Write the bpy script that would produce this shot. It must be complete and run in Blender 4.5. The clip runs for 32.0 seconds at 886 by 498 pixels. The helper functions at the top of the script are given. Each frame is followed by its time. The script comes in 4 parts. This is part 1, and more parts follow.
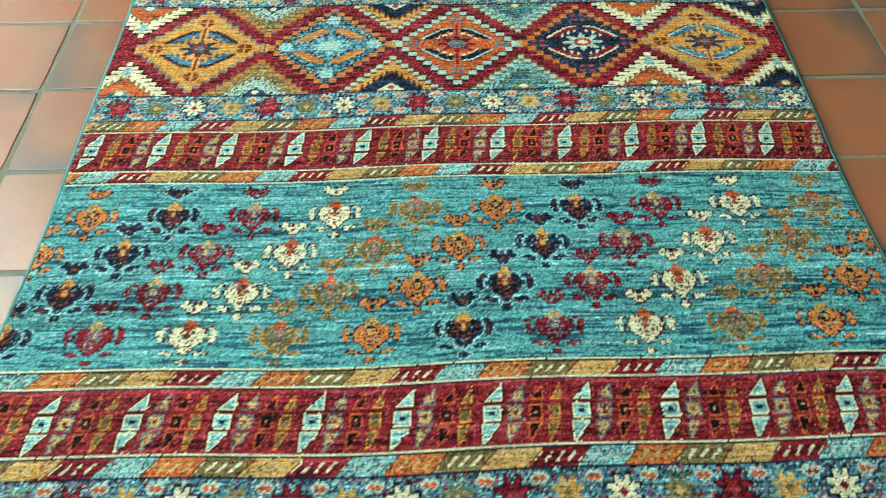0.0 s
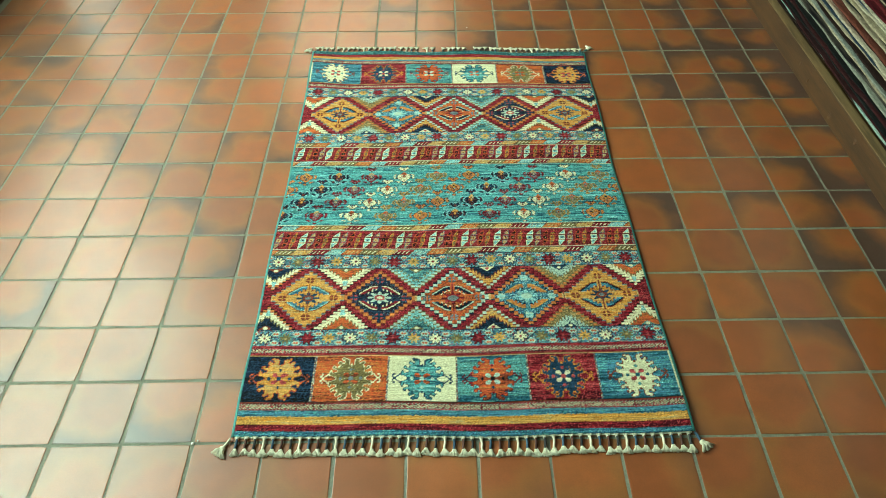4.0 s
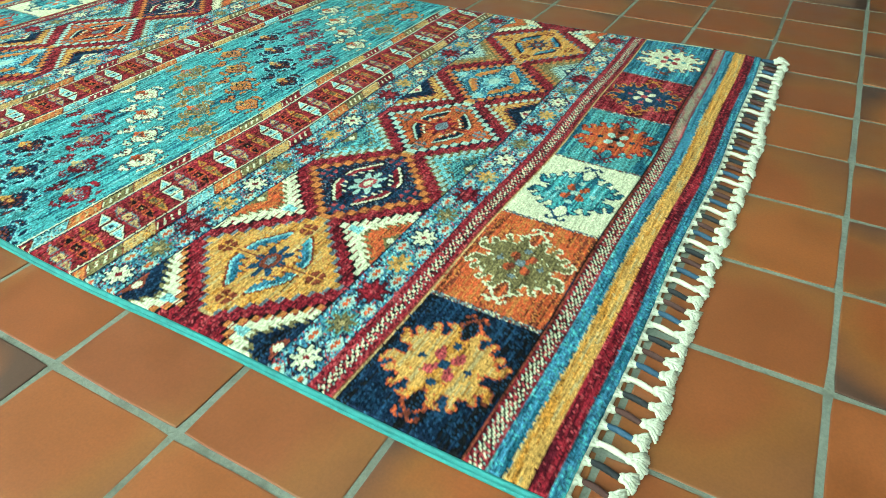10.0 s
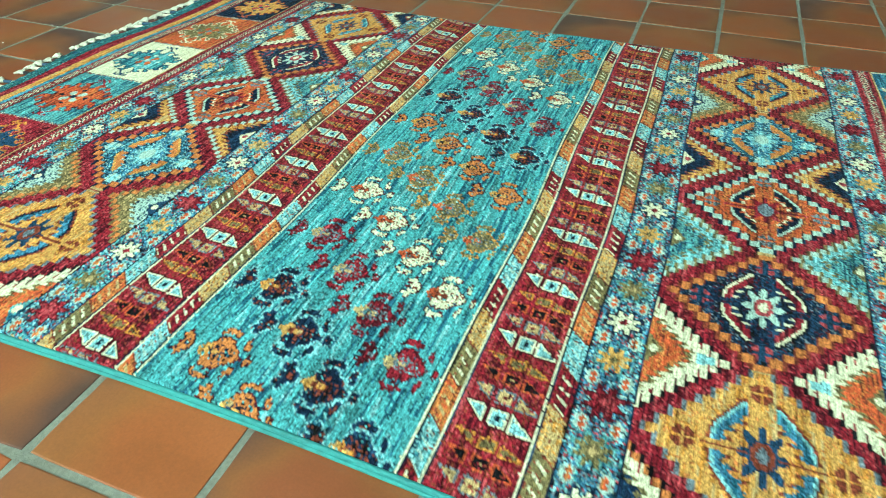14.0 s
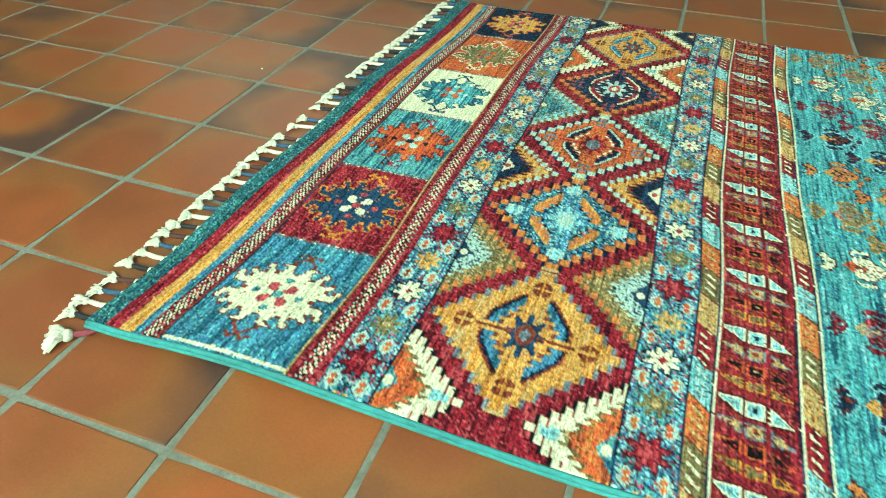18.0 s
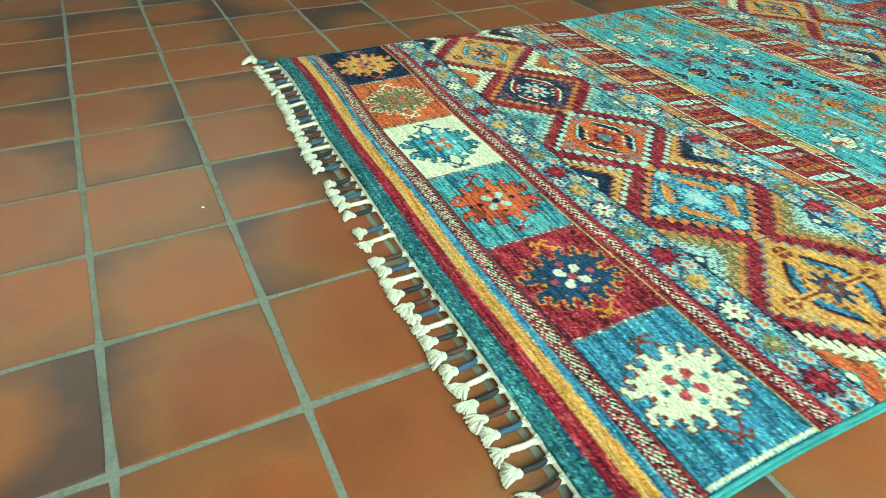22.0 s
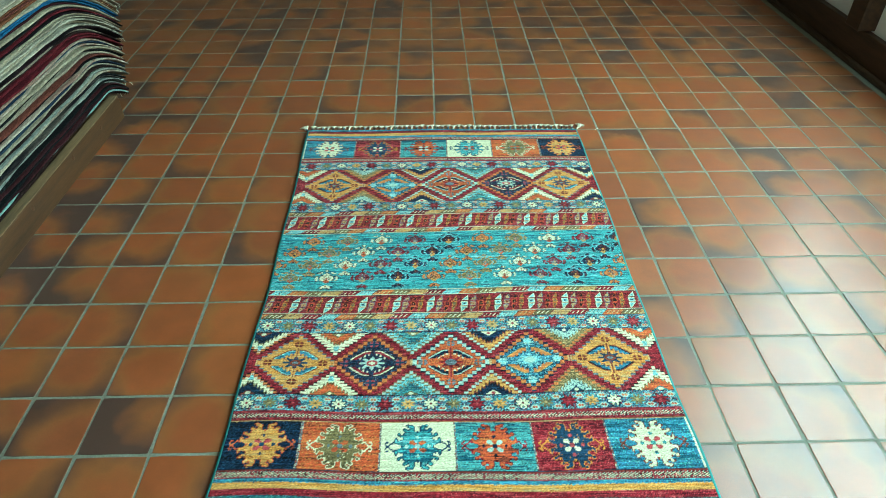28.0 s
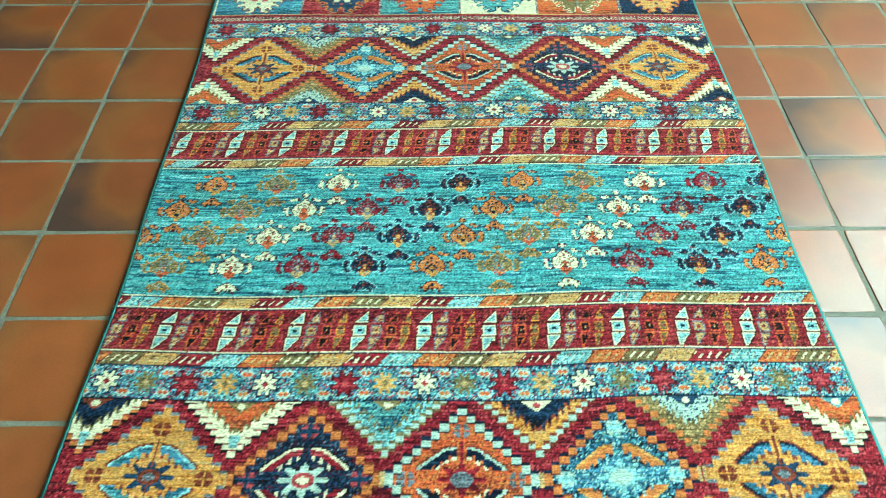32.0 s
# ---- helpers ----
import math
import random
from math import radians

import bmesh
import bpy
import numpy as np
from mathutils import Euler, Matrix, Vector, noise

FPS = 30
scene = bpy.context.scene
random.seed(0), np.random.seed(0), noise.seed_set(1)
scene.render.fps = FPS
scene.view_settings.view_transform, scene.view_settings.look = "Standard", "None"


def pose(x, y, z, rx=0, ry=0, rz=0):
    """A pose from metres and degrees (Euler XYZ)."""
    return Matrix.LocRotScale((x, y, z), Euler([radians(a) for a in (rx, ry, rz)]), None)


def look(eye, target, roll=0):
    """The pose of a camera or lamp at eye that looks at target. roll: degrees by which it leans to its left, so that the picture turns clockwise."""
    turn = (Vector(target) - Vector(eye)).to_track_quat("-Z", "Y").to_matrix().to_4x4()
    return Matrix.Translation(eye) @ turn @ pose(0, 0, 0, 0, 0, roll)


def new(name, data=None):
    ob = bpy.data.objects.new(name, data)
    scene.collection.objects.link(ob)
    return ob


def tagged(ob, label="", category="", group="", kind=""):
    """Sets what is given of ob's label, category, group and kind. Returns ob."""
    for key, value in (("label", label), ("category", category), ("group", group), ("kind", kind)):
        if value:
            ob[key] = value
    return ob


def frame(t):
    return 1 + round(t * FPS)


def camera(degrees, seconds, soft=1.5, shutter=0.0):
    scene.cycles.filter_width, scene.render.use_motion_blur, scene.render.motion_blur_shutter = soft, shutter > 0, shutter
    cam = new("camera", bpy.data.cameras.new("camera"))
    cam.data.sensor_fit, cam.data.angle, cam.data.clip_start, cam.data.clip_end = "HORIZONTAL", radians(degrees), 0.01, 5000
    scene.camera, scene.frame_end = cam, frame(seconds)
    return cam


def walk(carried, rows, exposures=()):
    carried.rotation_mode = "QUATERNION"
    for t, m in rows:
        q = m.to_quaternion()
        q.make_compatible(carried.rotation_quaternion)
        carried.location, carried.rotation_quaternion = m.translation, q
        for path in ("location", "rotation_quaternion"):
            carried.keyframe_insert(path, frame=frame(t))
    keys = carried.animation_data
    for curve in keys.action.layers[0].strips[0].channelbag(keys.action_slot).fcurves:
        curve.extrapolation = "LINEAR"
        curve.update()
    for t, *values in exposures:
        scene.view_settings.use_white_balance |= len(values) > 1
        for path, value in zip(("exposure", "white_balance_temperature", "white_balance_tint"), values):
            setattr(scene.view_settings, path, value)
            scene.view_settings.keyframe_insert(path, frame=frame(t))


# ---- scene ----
cam = camera(68.55, 32.0, 0.5)

# seconds, eye in metres, (yaw to the left from +y, pitch up, roll) in degrees
PATH = [
    (0, (-0.058, -0.416, 0.641), (-1.00, -55.73, -0.34)),
    (0.5, (-0.061, -0.544, 0.750), (-1.05, -53.18, -0.04)),
    (1, (-0.060, -0.711, 0.884), (-0.75, -50.90, -0.21)),
    (1.5, (-0.068, -0.831, 0.972), (-0.72, -49.22, -0.29)),
    (2, (-0.071, -1.009, 1.090), (-0.89, -47.11, -0.19)),
    (2.5, (-0.076, -1.229, 1.230), (-0.82, -44.71, -0.11)),
    (3, (-0.081, -1.418, 1.341), (-0.79, -44.28, -0.22)),
    (3.5, (-0.080, -1.418, 1.343), (-0.82, -48.70, -0.12)),
    (5.5, (-0.119, -1.339, 1.223), (0.40, -46.16, -0.91)),
    (6, (-0.191, -1.317, 1.131), (0.60, -46.26, -1.03)),
    (6.5, (-0.273, -1.253, 0.976), (0.13, -46.00, -0.97)),
    (7, (-0.359, -1.192, 0.785), (-4.66, -46.15, -0.26)),
    (7.5, (-0.508, -1.116, 0.623), (-15.29, -45.85, 0.33)),
    (8, (-0.632, -1.054, 0.549), (-27.80, -45.68, 0.21)),
    (8.5, (-0.722, -0.991, 0.512), (-40.80, -45.72, -0.09)),
    (9, (-0.779, -0.916, 0.480), (-50.37, -43.27, 0.24)),
    (9.5, (-0.798, -0.864, 0.463), (-57.43, -39.28, 0.28)),
    (10, (-0.806, -0.814, 0.443), (-61.34, -37.21, 0.48)),
    (10.5, (-0.819, -0.742, 0.439), (-63.44, -37.47, 0.54)),
    (11, (-0.817, -0.673, 0.435), (-65.72, -37.50, 0.90)),
    (11.5, (-0.806, -0.618, 0.431), (-68.77, -37.56, 0.72)),
    (12, (-0.802, -0.564, 0.431), (-69.18, -37.28, 0.61)),
    (12.5, (-0.796, -0.497, 0.433), (-68.97, -37.49, 0.67)),
    (13, (-0.787, -0.427, 0.447), (-69.06, -37.43, 0.40)),
    (13.5, (-0.790, -0.354, 0.448), (-68.65, -37.55, 0.64)),
    (14, (-0.787, -0.268, 0.444), (-68.77, -37.46, 0.24)),
    (14.5, (-0.787, -0.178, 0.442), (-68.55, -37.42, 0.21)),
    (16.5, (-0.806, 0.097, 0.456), (-69.16, -38.56, 0.42)),
    (17, (-0.807, 0.161, 0.451), (-69.24, -38.66, 0.52)),
    (17.5, (-0.824, 0.238, 0.453), (-69.49, -38.71, 0.84)),
    (18, (-0.829, 0.312, 0.453), (-70.22, -38.80, 0.83)),
    (18.5, (-0.837, 0.402, 0.449), (-72.49, -38.55, 0.97)),
    (19, (-0.846, 0.491, 0.447), (-76.26, -38.24, 1.33)),
    (19.5, (-0.848, 0.583, 0.446), (-80.42, -38.15, 1.45)),
    (20, (-0.836, 0.689, 0.451), (-86.35, -37.84, 1.46)),
    (20.5, (-0.818, 0.779, 0.444), (-93.61, -37.71, 1.31)),
    (21, (-0.782, 0.862, 0.443), (-101.41, -37.27, 1.29)),
    (21.5, (-0.744, 0.920, 0.450), (-109.26, -37.28, 1.41)),
    (22, (-0.688, 0.998, 0.449), (-117.45, -36.85, 1.58)),
    (22.5, (-0.621, 1.087, 0.455), (-125.35, -36.86, 1.37)),
    (23, (-0.550, 1.147, 0.472), (-133.36, -36.71, 1.16)),
    (23.5, (-0.439, 1.191, 0.482), (-141.84, -36.81, 0.73)),
    (24, (-0.338, 1.237, 0.493), (-150.22, -36.50, 0.94)),
    (24.5, (-0.231, 1.269, 0.518), (-159.39, -36.51, 0.77)),
    (25, (-0.154, 1.311, 0.595), (-167.20, -36.42, 0.66)),
    (25.5, (-0.086, 1.339, 0.680), (-174.06, -36.39, 0.77)),
    (26, (0.029, 1.337, 0.753), (-179.20, -36.53, 0.53)),
    (26.5, (0.103, 1.369, 0.839), (-181.39, -37.09, 0.30)),
    (28.5, (0.011, 1.441, 1.274), (-181.49, -40.63, 0.14)),
    (29, (0.014, 1.455, 1.316), (-181.28, -43.06, 0.54)),
    (29.5, (-0.000, 1.467, 1.351), (-179.60, -42.70, 0.43)),
    (30, (0.008, 1.483, 1.367), (-179.23, -43.63, 0.28)),
    (30.5, (0.011, 1.479, 1.372), (-179.44, -43.74, 0.07)),
    (31, (0.016, 1.117, 1.153), (-179.70, -47.31, 0.37)),
    (31.5, (0.020, 0.815, 0.938), (-179.61, -51.21, 0.12)),
    (32, (0.003, 0.633, 0.788), (-180.39, -52.87, 0.03)),
]


def view(eye, turn):
    """A camera's pose from its place, yaw, pitch and roll."""
    yaw, pitch, roll = turn
    return Matrix.Translation(eye) @ pose(0, 0, 0, 90 + pitch, 0, yaw) @ pose(0, 0, 0, 0, 0, roll)


# the film's camera opens up a little over the dark side and turns cooler towards the end
LIGHT_METER = [(0, 0.02, 7300, 28), (1, 0.08, 7700, 20), (2, 0.12, 7750, 15), (3.5, 0.11, 7750, 12), (6, 0.09, 7500, 11), (9, 0.27, 6700, 11), (12, 0.38, 6600, 14), (14, 0.26, 6550, 14), (17, 0.23, 6750, 12), (19, 0.17, 7100, 13), (22, 0.15, 6600, 11), (24, 0.17, 6300, 9), (26, 0.25, 6050, 8), (29, 0.25, 6000, 7), (31, 0.27, 6500, 11), (32, 0.43, 6500, 13)]
walk(cam, [(t, view(eye, turn)) for t, eye, turn in PATH], LIGHT_METER)

# ---- light ----
world = bpy.data.worlds.new("sky")
scene.world = world
world.use_nodes = True
sky = world.node_tree.nodes.new("ShaderNodeTexSky")
sky.sky_type, sky.sun_disc = "NISHITA", False
sky.sun_elevation, sky.sun_rotation = radians(40), radians(250)
world.node_tree.nodes["Background"].inputs[1].default_value = 0.05
world.node_tree.links.new(sky.outputs[0], world.node_tree.nodes["Background"].inputs[0])


def window_light(name, place, target, width, height, watts, colour):
    """An area lamp in a window's opening, in place of the sky's light."""
    data = bpy.data.lights.new(name, "AREA")
    data.shape, data.size, data.size_y, data.energy, data.color = "RECTANGLE", width, height, watts, colour
    ob = new(name, data)
    ob.matrix_world = look(place, target)
    return ob


DAY = (0.74, 1.0, 0.93)
# the upper panes show the open sky, the lower ones the street
window_light("window_light_west", (-2.115, -0.03, 2.22), (0, -0.03, 1.75), 3.36, 1.32, 150, (0.61, 1.0, 0.98))
window_light("window_light_west_low", (-2.115, -0.03, 1.17), (0, -0.03, 0.95), 3.36, 0.76, 58, (0.84, 1.0, 0.84))
window_light("door_light_west", (-2.115, 2.26, 1.06), (0, 2.26, 0.9), 0.86, 1.90, 14, DAY)
# warm fill lamp from the north, added to brighten the far tiles
window_light("fill_light_north", (-0.75, 4.065, 1.88), (-0.75, 0, 0.5), 1.40, 0.94, 25, (1.0, 0.93, 0.72))


# ---- materials ----
def material(name, rough=0.6, metal=0.0):
    m = bpy.data.materials.new(name)
    m.use_nodes = True
    n = m.node_tree.nodes
    b = n["Principled BSDF"]
    b.inputs["Roughness"].default_value, b.inputs["Metallic"].default_value = rough, metal
    return m, n, m.node_tree.links, b


def ramp(n, stops, interpolation="LINEAR"):
    r = n.new("ShaderNodeValToRGB")
    r.color_ramp.interpolation = interpolation
    e = r.color_ramp.elements
    while len(e) < len(stops):
        e.new(0.5)
    for k, (at, c) in enumerate(stops):
        e[k].position = at
        e[k].color = (*c, 1) if len(c) == 3 else c
    return r


def grey(v):
    return (v, v, v)


def noise_tex(n, l, vec, scale, detail=3.0, rough=0.55):
    t = n.new("ShaderNodeTexNoise")
    t.inputs["Scale"].default_value, t.inputs["Detail"].default_value, t.inputs["Roughness"].default_value = scale, detail, rough
    if vec is not None:
        l.new(vec, t.inputs["Vector"])
    return t


def stretched(n, l, source, scale):
    m = n.new("ShaderNodeMapping")
    m.inputs["Scale"].default_value = scale
    l.new(source, m.inputs["Vector"])
    return m.outputs[0]


def add_bump(n, l, b, height, strength, distance):
    bump = n.new("ShaderNodeBump")
    bump.inputs["Strength"].default_value, bump.inputs["Distance"].default_value = strength, distance
    l.new(height, bump.inputs["Height"])
    l.new(bump.outputs[0], b.inputs["Normal"])
    return bump


def mixed(n, l, a, b, fac, mode="MIX"):
    m = n.new("ShaderNodeMix")
    m.data_type, m.blend_type = "RGBA", mode
    for socket, v in ((m.inputs[0], fac), (m.inputs[6], a), (m.inputs[7], b)):
        if isinstance(v, (int, float)):
            socket.default_value = v
        elif isinstance(v, tuple):
            socket.default_value = (*v, 1)
        else:
            l.new(v, socket)
    return m.outputs[2]


def maths(n, l, op, a, b=0.0):
    m = n.new("ShaderNodeMath")
    m.operation = op
    for socket, v in zip(m.inputs, (a, b)):
        if isinstance(v, (int, float)):
            socket.default_value = v
        else:
            l.new(v, socket)
    return m.outputs[0]


def simple(name, colour, rough=0.8, vary=0.25, scale=60.0, bump=0.3, distance=0.002, stretch=(1, 1, 1)):
    """A plain surface with a grain: colour that varies at two scales and a fine relief."""
    m, n, l, b = material(name, rough)
    co = n.new("ShaderNodeTexCoord")
    vec = stretched(n, l, co.outputs["Object"], stretch)
    a, f = noise_tex(n, l, vec, scale * 0.12), noise_tex(n, l, vec, scale)
    low, high = tuple(c * (1 - vary) for c in colour), tuple(min(1, c * (1 + vary)) for c in colour)
    r = ramp(n, [(0.3, low), (0.7, high)])
    l.new(maths(n, l, "ADD", maths(n, l, "MULTIPLY", a.outputs[0], 0.5), maths(n, l, "MULTIPLY", f.outputs[0], 0.5)), r.inputs[0])
    l.new(r.outputs[0], b.inputs["Base Color"])
    if bump:
        add_bump(n, l, b, f.outputs[0], bump, distance)
    return m


def pile_material():
    """Knotted wool: the knots' own colours, broken by yarn flecks, with a soft sheen."""
    m, n, l, b = material("wool_pile", 0.75)
    at = n.new("ShaderNodeAttribute")
    at.attribute_name = "knots"
    co = n.new("ShaderNodeTexCoord")
    fleck = noise_tex(n, l, stretched(n, l, co.outputs["Object"], (0.45, 1, 1)), 520, 2.0, 0.6)
    lines = noise_tex(n, l, stretched(n, l, co.outputs["Object"], (0.06, 1, 1)), 300, 2.0, 0.6)
    r1 = ramp(n, [(0.3, grey(0.58)), (0.7, grey(1.34))])
    r2 = ramp(n, [(0.3, grey(0.78)), (0.7, grey(1.16))])
    l.new(fleck.outputs[0], r1.inputs[0])
    l.new(lines.outputs[0], r2.inputs[0])
    c = mixed(n, l, mixed(n, l, at.outputs["Color"], r1.outputs[0], 1.0, "MULTIPLY"), r2.outputs[0], 1.0, "MULTIPLY")
    l.new(c, b.inputs["Base Color"])
    b.inputs["Sheen Weight"].default_value, b.inputs["Sheen Roughness"].default_value = 0.55, 0.32
    l.new(mixed(n, l, c, (0.85, 0.92, 0.88), 0.035), b.inputs["Sheen Tint"])
    b.inputs["Specular IOR Level"].default_value = 0.08
    bump = add_bump(n, l, b, maths(n, l, "ADD", fleck.outputs[0], lines.outputs[0]), 0.55, 0.002)
    # the nap leans towards one end
    lean = n.new("ShaderNodeVectorMath")
    lean.inputs[1].default_value = (0.0, -0.38, 0.0)
    l.new(n.new("ShaderNodeNewGeometry").outputs["Normal"], lean.inputs[0])
    unit = n.new("ShaderNodeVectorMath")
    unit.operation = "NORMALIZE"
    l.new(lean.outputs[0], unit.inputs[0])
    l.new(unit.outputs[0], bump.inputs["Normal"])
    return m


def tile_material(name, low, high, per_island=False):
    """Fired clay with flashing: warm body, ochre halo and smoky grey-brown clouds from low to high of the cloud field."""
    m, n, l, b = material(name, 0.34)
    co = n.new("ShaderNodeTexCoord")
    if per_island:
        seed = n.new("ShaderNodeNewGeometry").outputs["Random Per Island"]
    else:
        seed = n.new("ShaderNodeObjectInfo").outputs["Random"]
    comb = n.new("ShaderNodeCombineXYZ")
    l.new(maths(n, l, "MULTIPLY", seed, 91.0), comb.inputs[0])
    l.new(maths(n, l, "MULTIPLY", seed, 37.0), comb.inputs[1])
    l.new(maths(n, l, "MULTIPLY", seed, 53.0), comb.inputs[2])
    add = n.new("ShaderNodeVectorMath")
    l.new(co.outputs["Object"], add.inputs[0])
    l.new(comb.outputs[0], add.inputs[1])
    vec = add.outputs[0]
    if per_island:
        cloud = noise_tex(n, l, vec, 5.0, 1.2, 0.4)
        cloud.inputs["Distortion"].default_value = 0.35
        field = cloud.outputs[0]
    else:
        # the flame has left a warm disc and smoked what lies round it, more to one side of each tile
        off = n.new("ShaderNodeCombineXYZ")
        for socket, k in ((0, 7.13), (1, 23.71)):
            f = maths(n, l, "FRACT", maths(n, l, "MULTIPLY", seed, k))
            l.new(maths(n, l, "MULTIPLY", maths(n, l, "SUBTRACT", f, 0.5), 0.115), off.inputs[socket])
        flat = stretched(n, l, co.outputs["Object"], (1, 1, 0))
        d = n.new("ShaderNodeVectorMath")
        d.operation = "DISTANCE"
        l.new(flat, d.inputs[0])
        l.new(off.outputs[0], d.inputs[1])
        wisp = noise_tex(n, l, vec, 13.0, 2.0, 0.5)
        field = maths(n, l, "ADD", maths(n, l, "MULTIPLY", d.outputs["Value"], 4.5), maths(n, l, "MULTIPLY", maths(n, l, "SUBTRACT", wisp.outputs[0], 0.5), 0.42))
    body = noise_tex(n, l, vec, 14.0, 3.0, 0.5)
    grain = noise_tex(n, l, vec, 420.0, 3.0, 0.6)
    tone = ramp(n, [(0.0, (0.242, 0.058, 0.0125)), (0.5, (0.188, 0.048, 0.0140)), (1.0, (0.248, 0.066, 0.0150))])
    l.new(seed, tone.inputs[0])
    r0 = ramp(n, [(0.3, grey(0.86)), (0.7, grey(1.12))])
    l.new(body.outputs[0], r0.inputs[0])
    base = mixed(n, l, tone.outputs[0], r0.outputs[0], 1.0, "MULTIPLY")
    mid = (low + high) / 2
    halo = ramp(n, [(low - 0.12, grey(0.0)), (low + 0.02, grey(0.45)), (mid, grey(0.30)), (high, grey(0.0))])
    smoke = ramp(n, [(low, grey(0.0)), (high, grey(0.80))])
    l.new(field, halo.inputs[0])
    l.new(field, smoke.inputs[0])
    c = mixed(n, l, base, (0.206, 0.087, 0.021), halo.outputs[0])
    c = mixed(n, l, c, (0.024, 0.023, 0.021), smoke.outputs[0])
    g = ramp(n, [(0.3, grey(0.9)), (0.7, grey(1.08))])
    l.new(grain.outputs[0], g.inputs[0])
    l.new(mixed(n, l, c, g.outputs[0], 1.0, "MULTIPLY"), b.inputs["Base Color"])
    rr = ramp(n, [(0.3, grey(0.46)), (0.7, grey(0.58))])
    l.new(body.outputs[0], rr.inputs[0])
    l.new(rr.outputs[0], b.inputs["Roughness"])
    b.inputs["Specular IOR Level"].default_value = 0.45
    b.inputs["Coat Weight"].default_value, b.inputs["Coat Roughness"].default_value = 0.85, 0.27
    b.inputs["Coat IOR"].default_value = 1.6
    big = noise_tex(n, l, vec, 22.0, 2.0, 0.5)
    add_bump(n, l, b, maths(n, l, "ADD", big.outputs[0], maths(n, l, "MULTIPLY", grain.outputs[0], 0.12)), 0.12, 0.004)
    return m


def grout_material():
    """Sandy grey-green joint mortar with dark ingrained dirt in runs and dots."""
    m, n, l, b = material("grout", 0.9)
    co = n.new("ShaderNodeTexCoord")
    sand = noise_tex(n, l, co.outputs["Object"], 260.0, 3.0, 0.7)
    dirt = noise_tex(n, l, co.outputs["Object"], 38.0, 4.0, 0.65)
    wide = noise_tex(n, l, co.outputs["Object"], 5.0, 2.0, 0.5)
    r = ramp(n, [(0.3, (0.118, 0.130, 0.102)), (0.7, (0.168, 0.185, 0.143))])
    l.new(sand.outputs[0], r.inputs[0])
    f = ramp(n, [(0.48, grey(0.0)), (0.68, grey(0.6))])
    l.new(maths(n, l, "ADD", maths(n, l, "MULTIPLY", dirt.outputs[0], 0.7), maths(n, l, "MULTIPLY", wide.outputs[0], 0.3)), f.inputs[0])
    l.new(mixed(n, l, r.outputs[0], (0.055, 0.052, 0.036), f.outputs[0]), b.inputs["Base Color"])
    add_bump(n, l, b, maths(n, l, "ADD", sand.outputs[0], dirt.outputs[0]), 0.45, 0.002)
    return m


def wood_material(name, colour, along):
    m, n, l, b = material(name, 0.5)
    co = n.new("ShaderNodeTexCoord")
    s = [9.0, 9.0, 9.0]
    s[along] = 0.7
    vec = stretched(n, l, co.outputs["Object"], tuple(s))
    g = noise_tex(n, l, vec, 5.0, 4.0, 0.6)
    fine = noise_tex(n, l, vec, 40.0, 3.0, 0.6)
    r = ramp(n, [(0.25, tuple(c * 0.35 for c in colour)), (0.5, colour), (0.8, tuple(c * 1.6 for c in colour))])
    l.new(g.outputs[0], r.inputs[0])
    r2 = ramp(n, [(0.3, grey(0.8)), (0.7, grey(1.1))])
    l.new(fine.outputs[0], r2.inputs[0])
    l.new(mixed(n, l, r.outputs[0], r2.outputs[0], 1.0, "MULTIPLY"), b.inputs["Base Color"])
    add_bump(n, l, b, fine.outputs[0], 0.25, 0.002)
    return m


def glass_material():
    m, n, l, b = material("window_glass", 0.02)
    b.inputs["Transmission Weight"].default_value, b.inputs["IOR"].default_value = 1.0, 1.45
    return m


PILE = pile_material()
TILE_PLAIN = tile_material("terracotta_plain", 0.40, 1.0)
TILE_FLASHED = tile_material("terracotta_flashed", 0.33, 0.60)
TILE_SMOKY_SHADED = tile_material("terracotta_smoky_shaded", 0.22, 0.46)
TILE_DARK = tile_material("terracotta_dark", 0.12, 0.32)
TILE_FAR = tile_material("terracotta_far", 0.47, 0.68, True)
GROUT = grout_material()
PLASTER = simple("white_plaster", (0.72, 0.73, 0.70), 0.9, 0.05, 40, 0.2, 0.002)
# ceiling and brown walls are unseen, made dark to bounce little light
CEILING = wood_material("unseen_ceiling_timber", (0.16, 0.10, 0.055), 1)
BROWN_WALL = simple("unseen_wall_brown", (0.075, 0.055, 0.038), 0.9, 0.08, 40, 0.2, 0.002)
PINE = wood_material("varnished_pine", (0.052, 0.021, 0.0055), 1)
DARK_WOOD = wood_material("dark_stained_timber", (0.055, 0.028, 0.012), 1)
FRAME_WOOD = wood_material("painted_window_wood", (0.5, 0.5, 0.46), 2)
GLASS = glass_material()
PALE_PINE = wood_material("worn_pine_edge", (0.15, 0.095, 0.045), 1)
KNOT = simple("pine_knot", (0.06, 0.025, 0.01), 0.6, 0.3, 200)
EDGING = simple("teal_wool_binding", (0.012, 0.19, 0.18), 0.75, 0.35, 260, 0.8, 0.002, (1, 0.5, 1))
COTTON = simple("raw_cotton", (0.48, 0.48, 0.37), 0.9, 0.22, 420, 0.9, 0.0015)
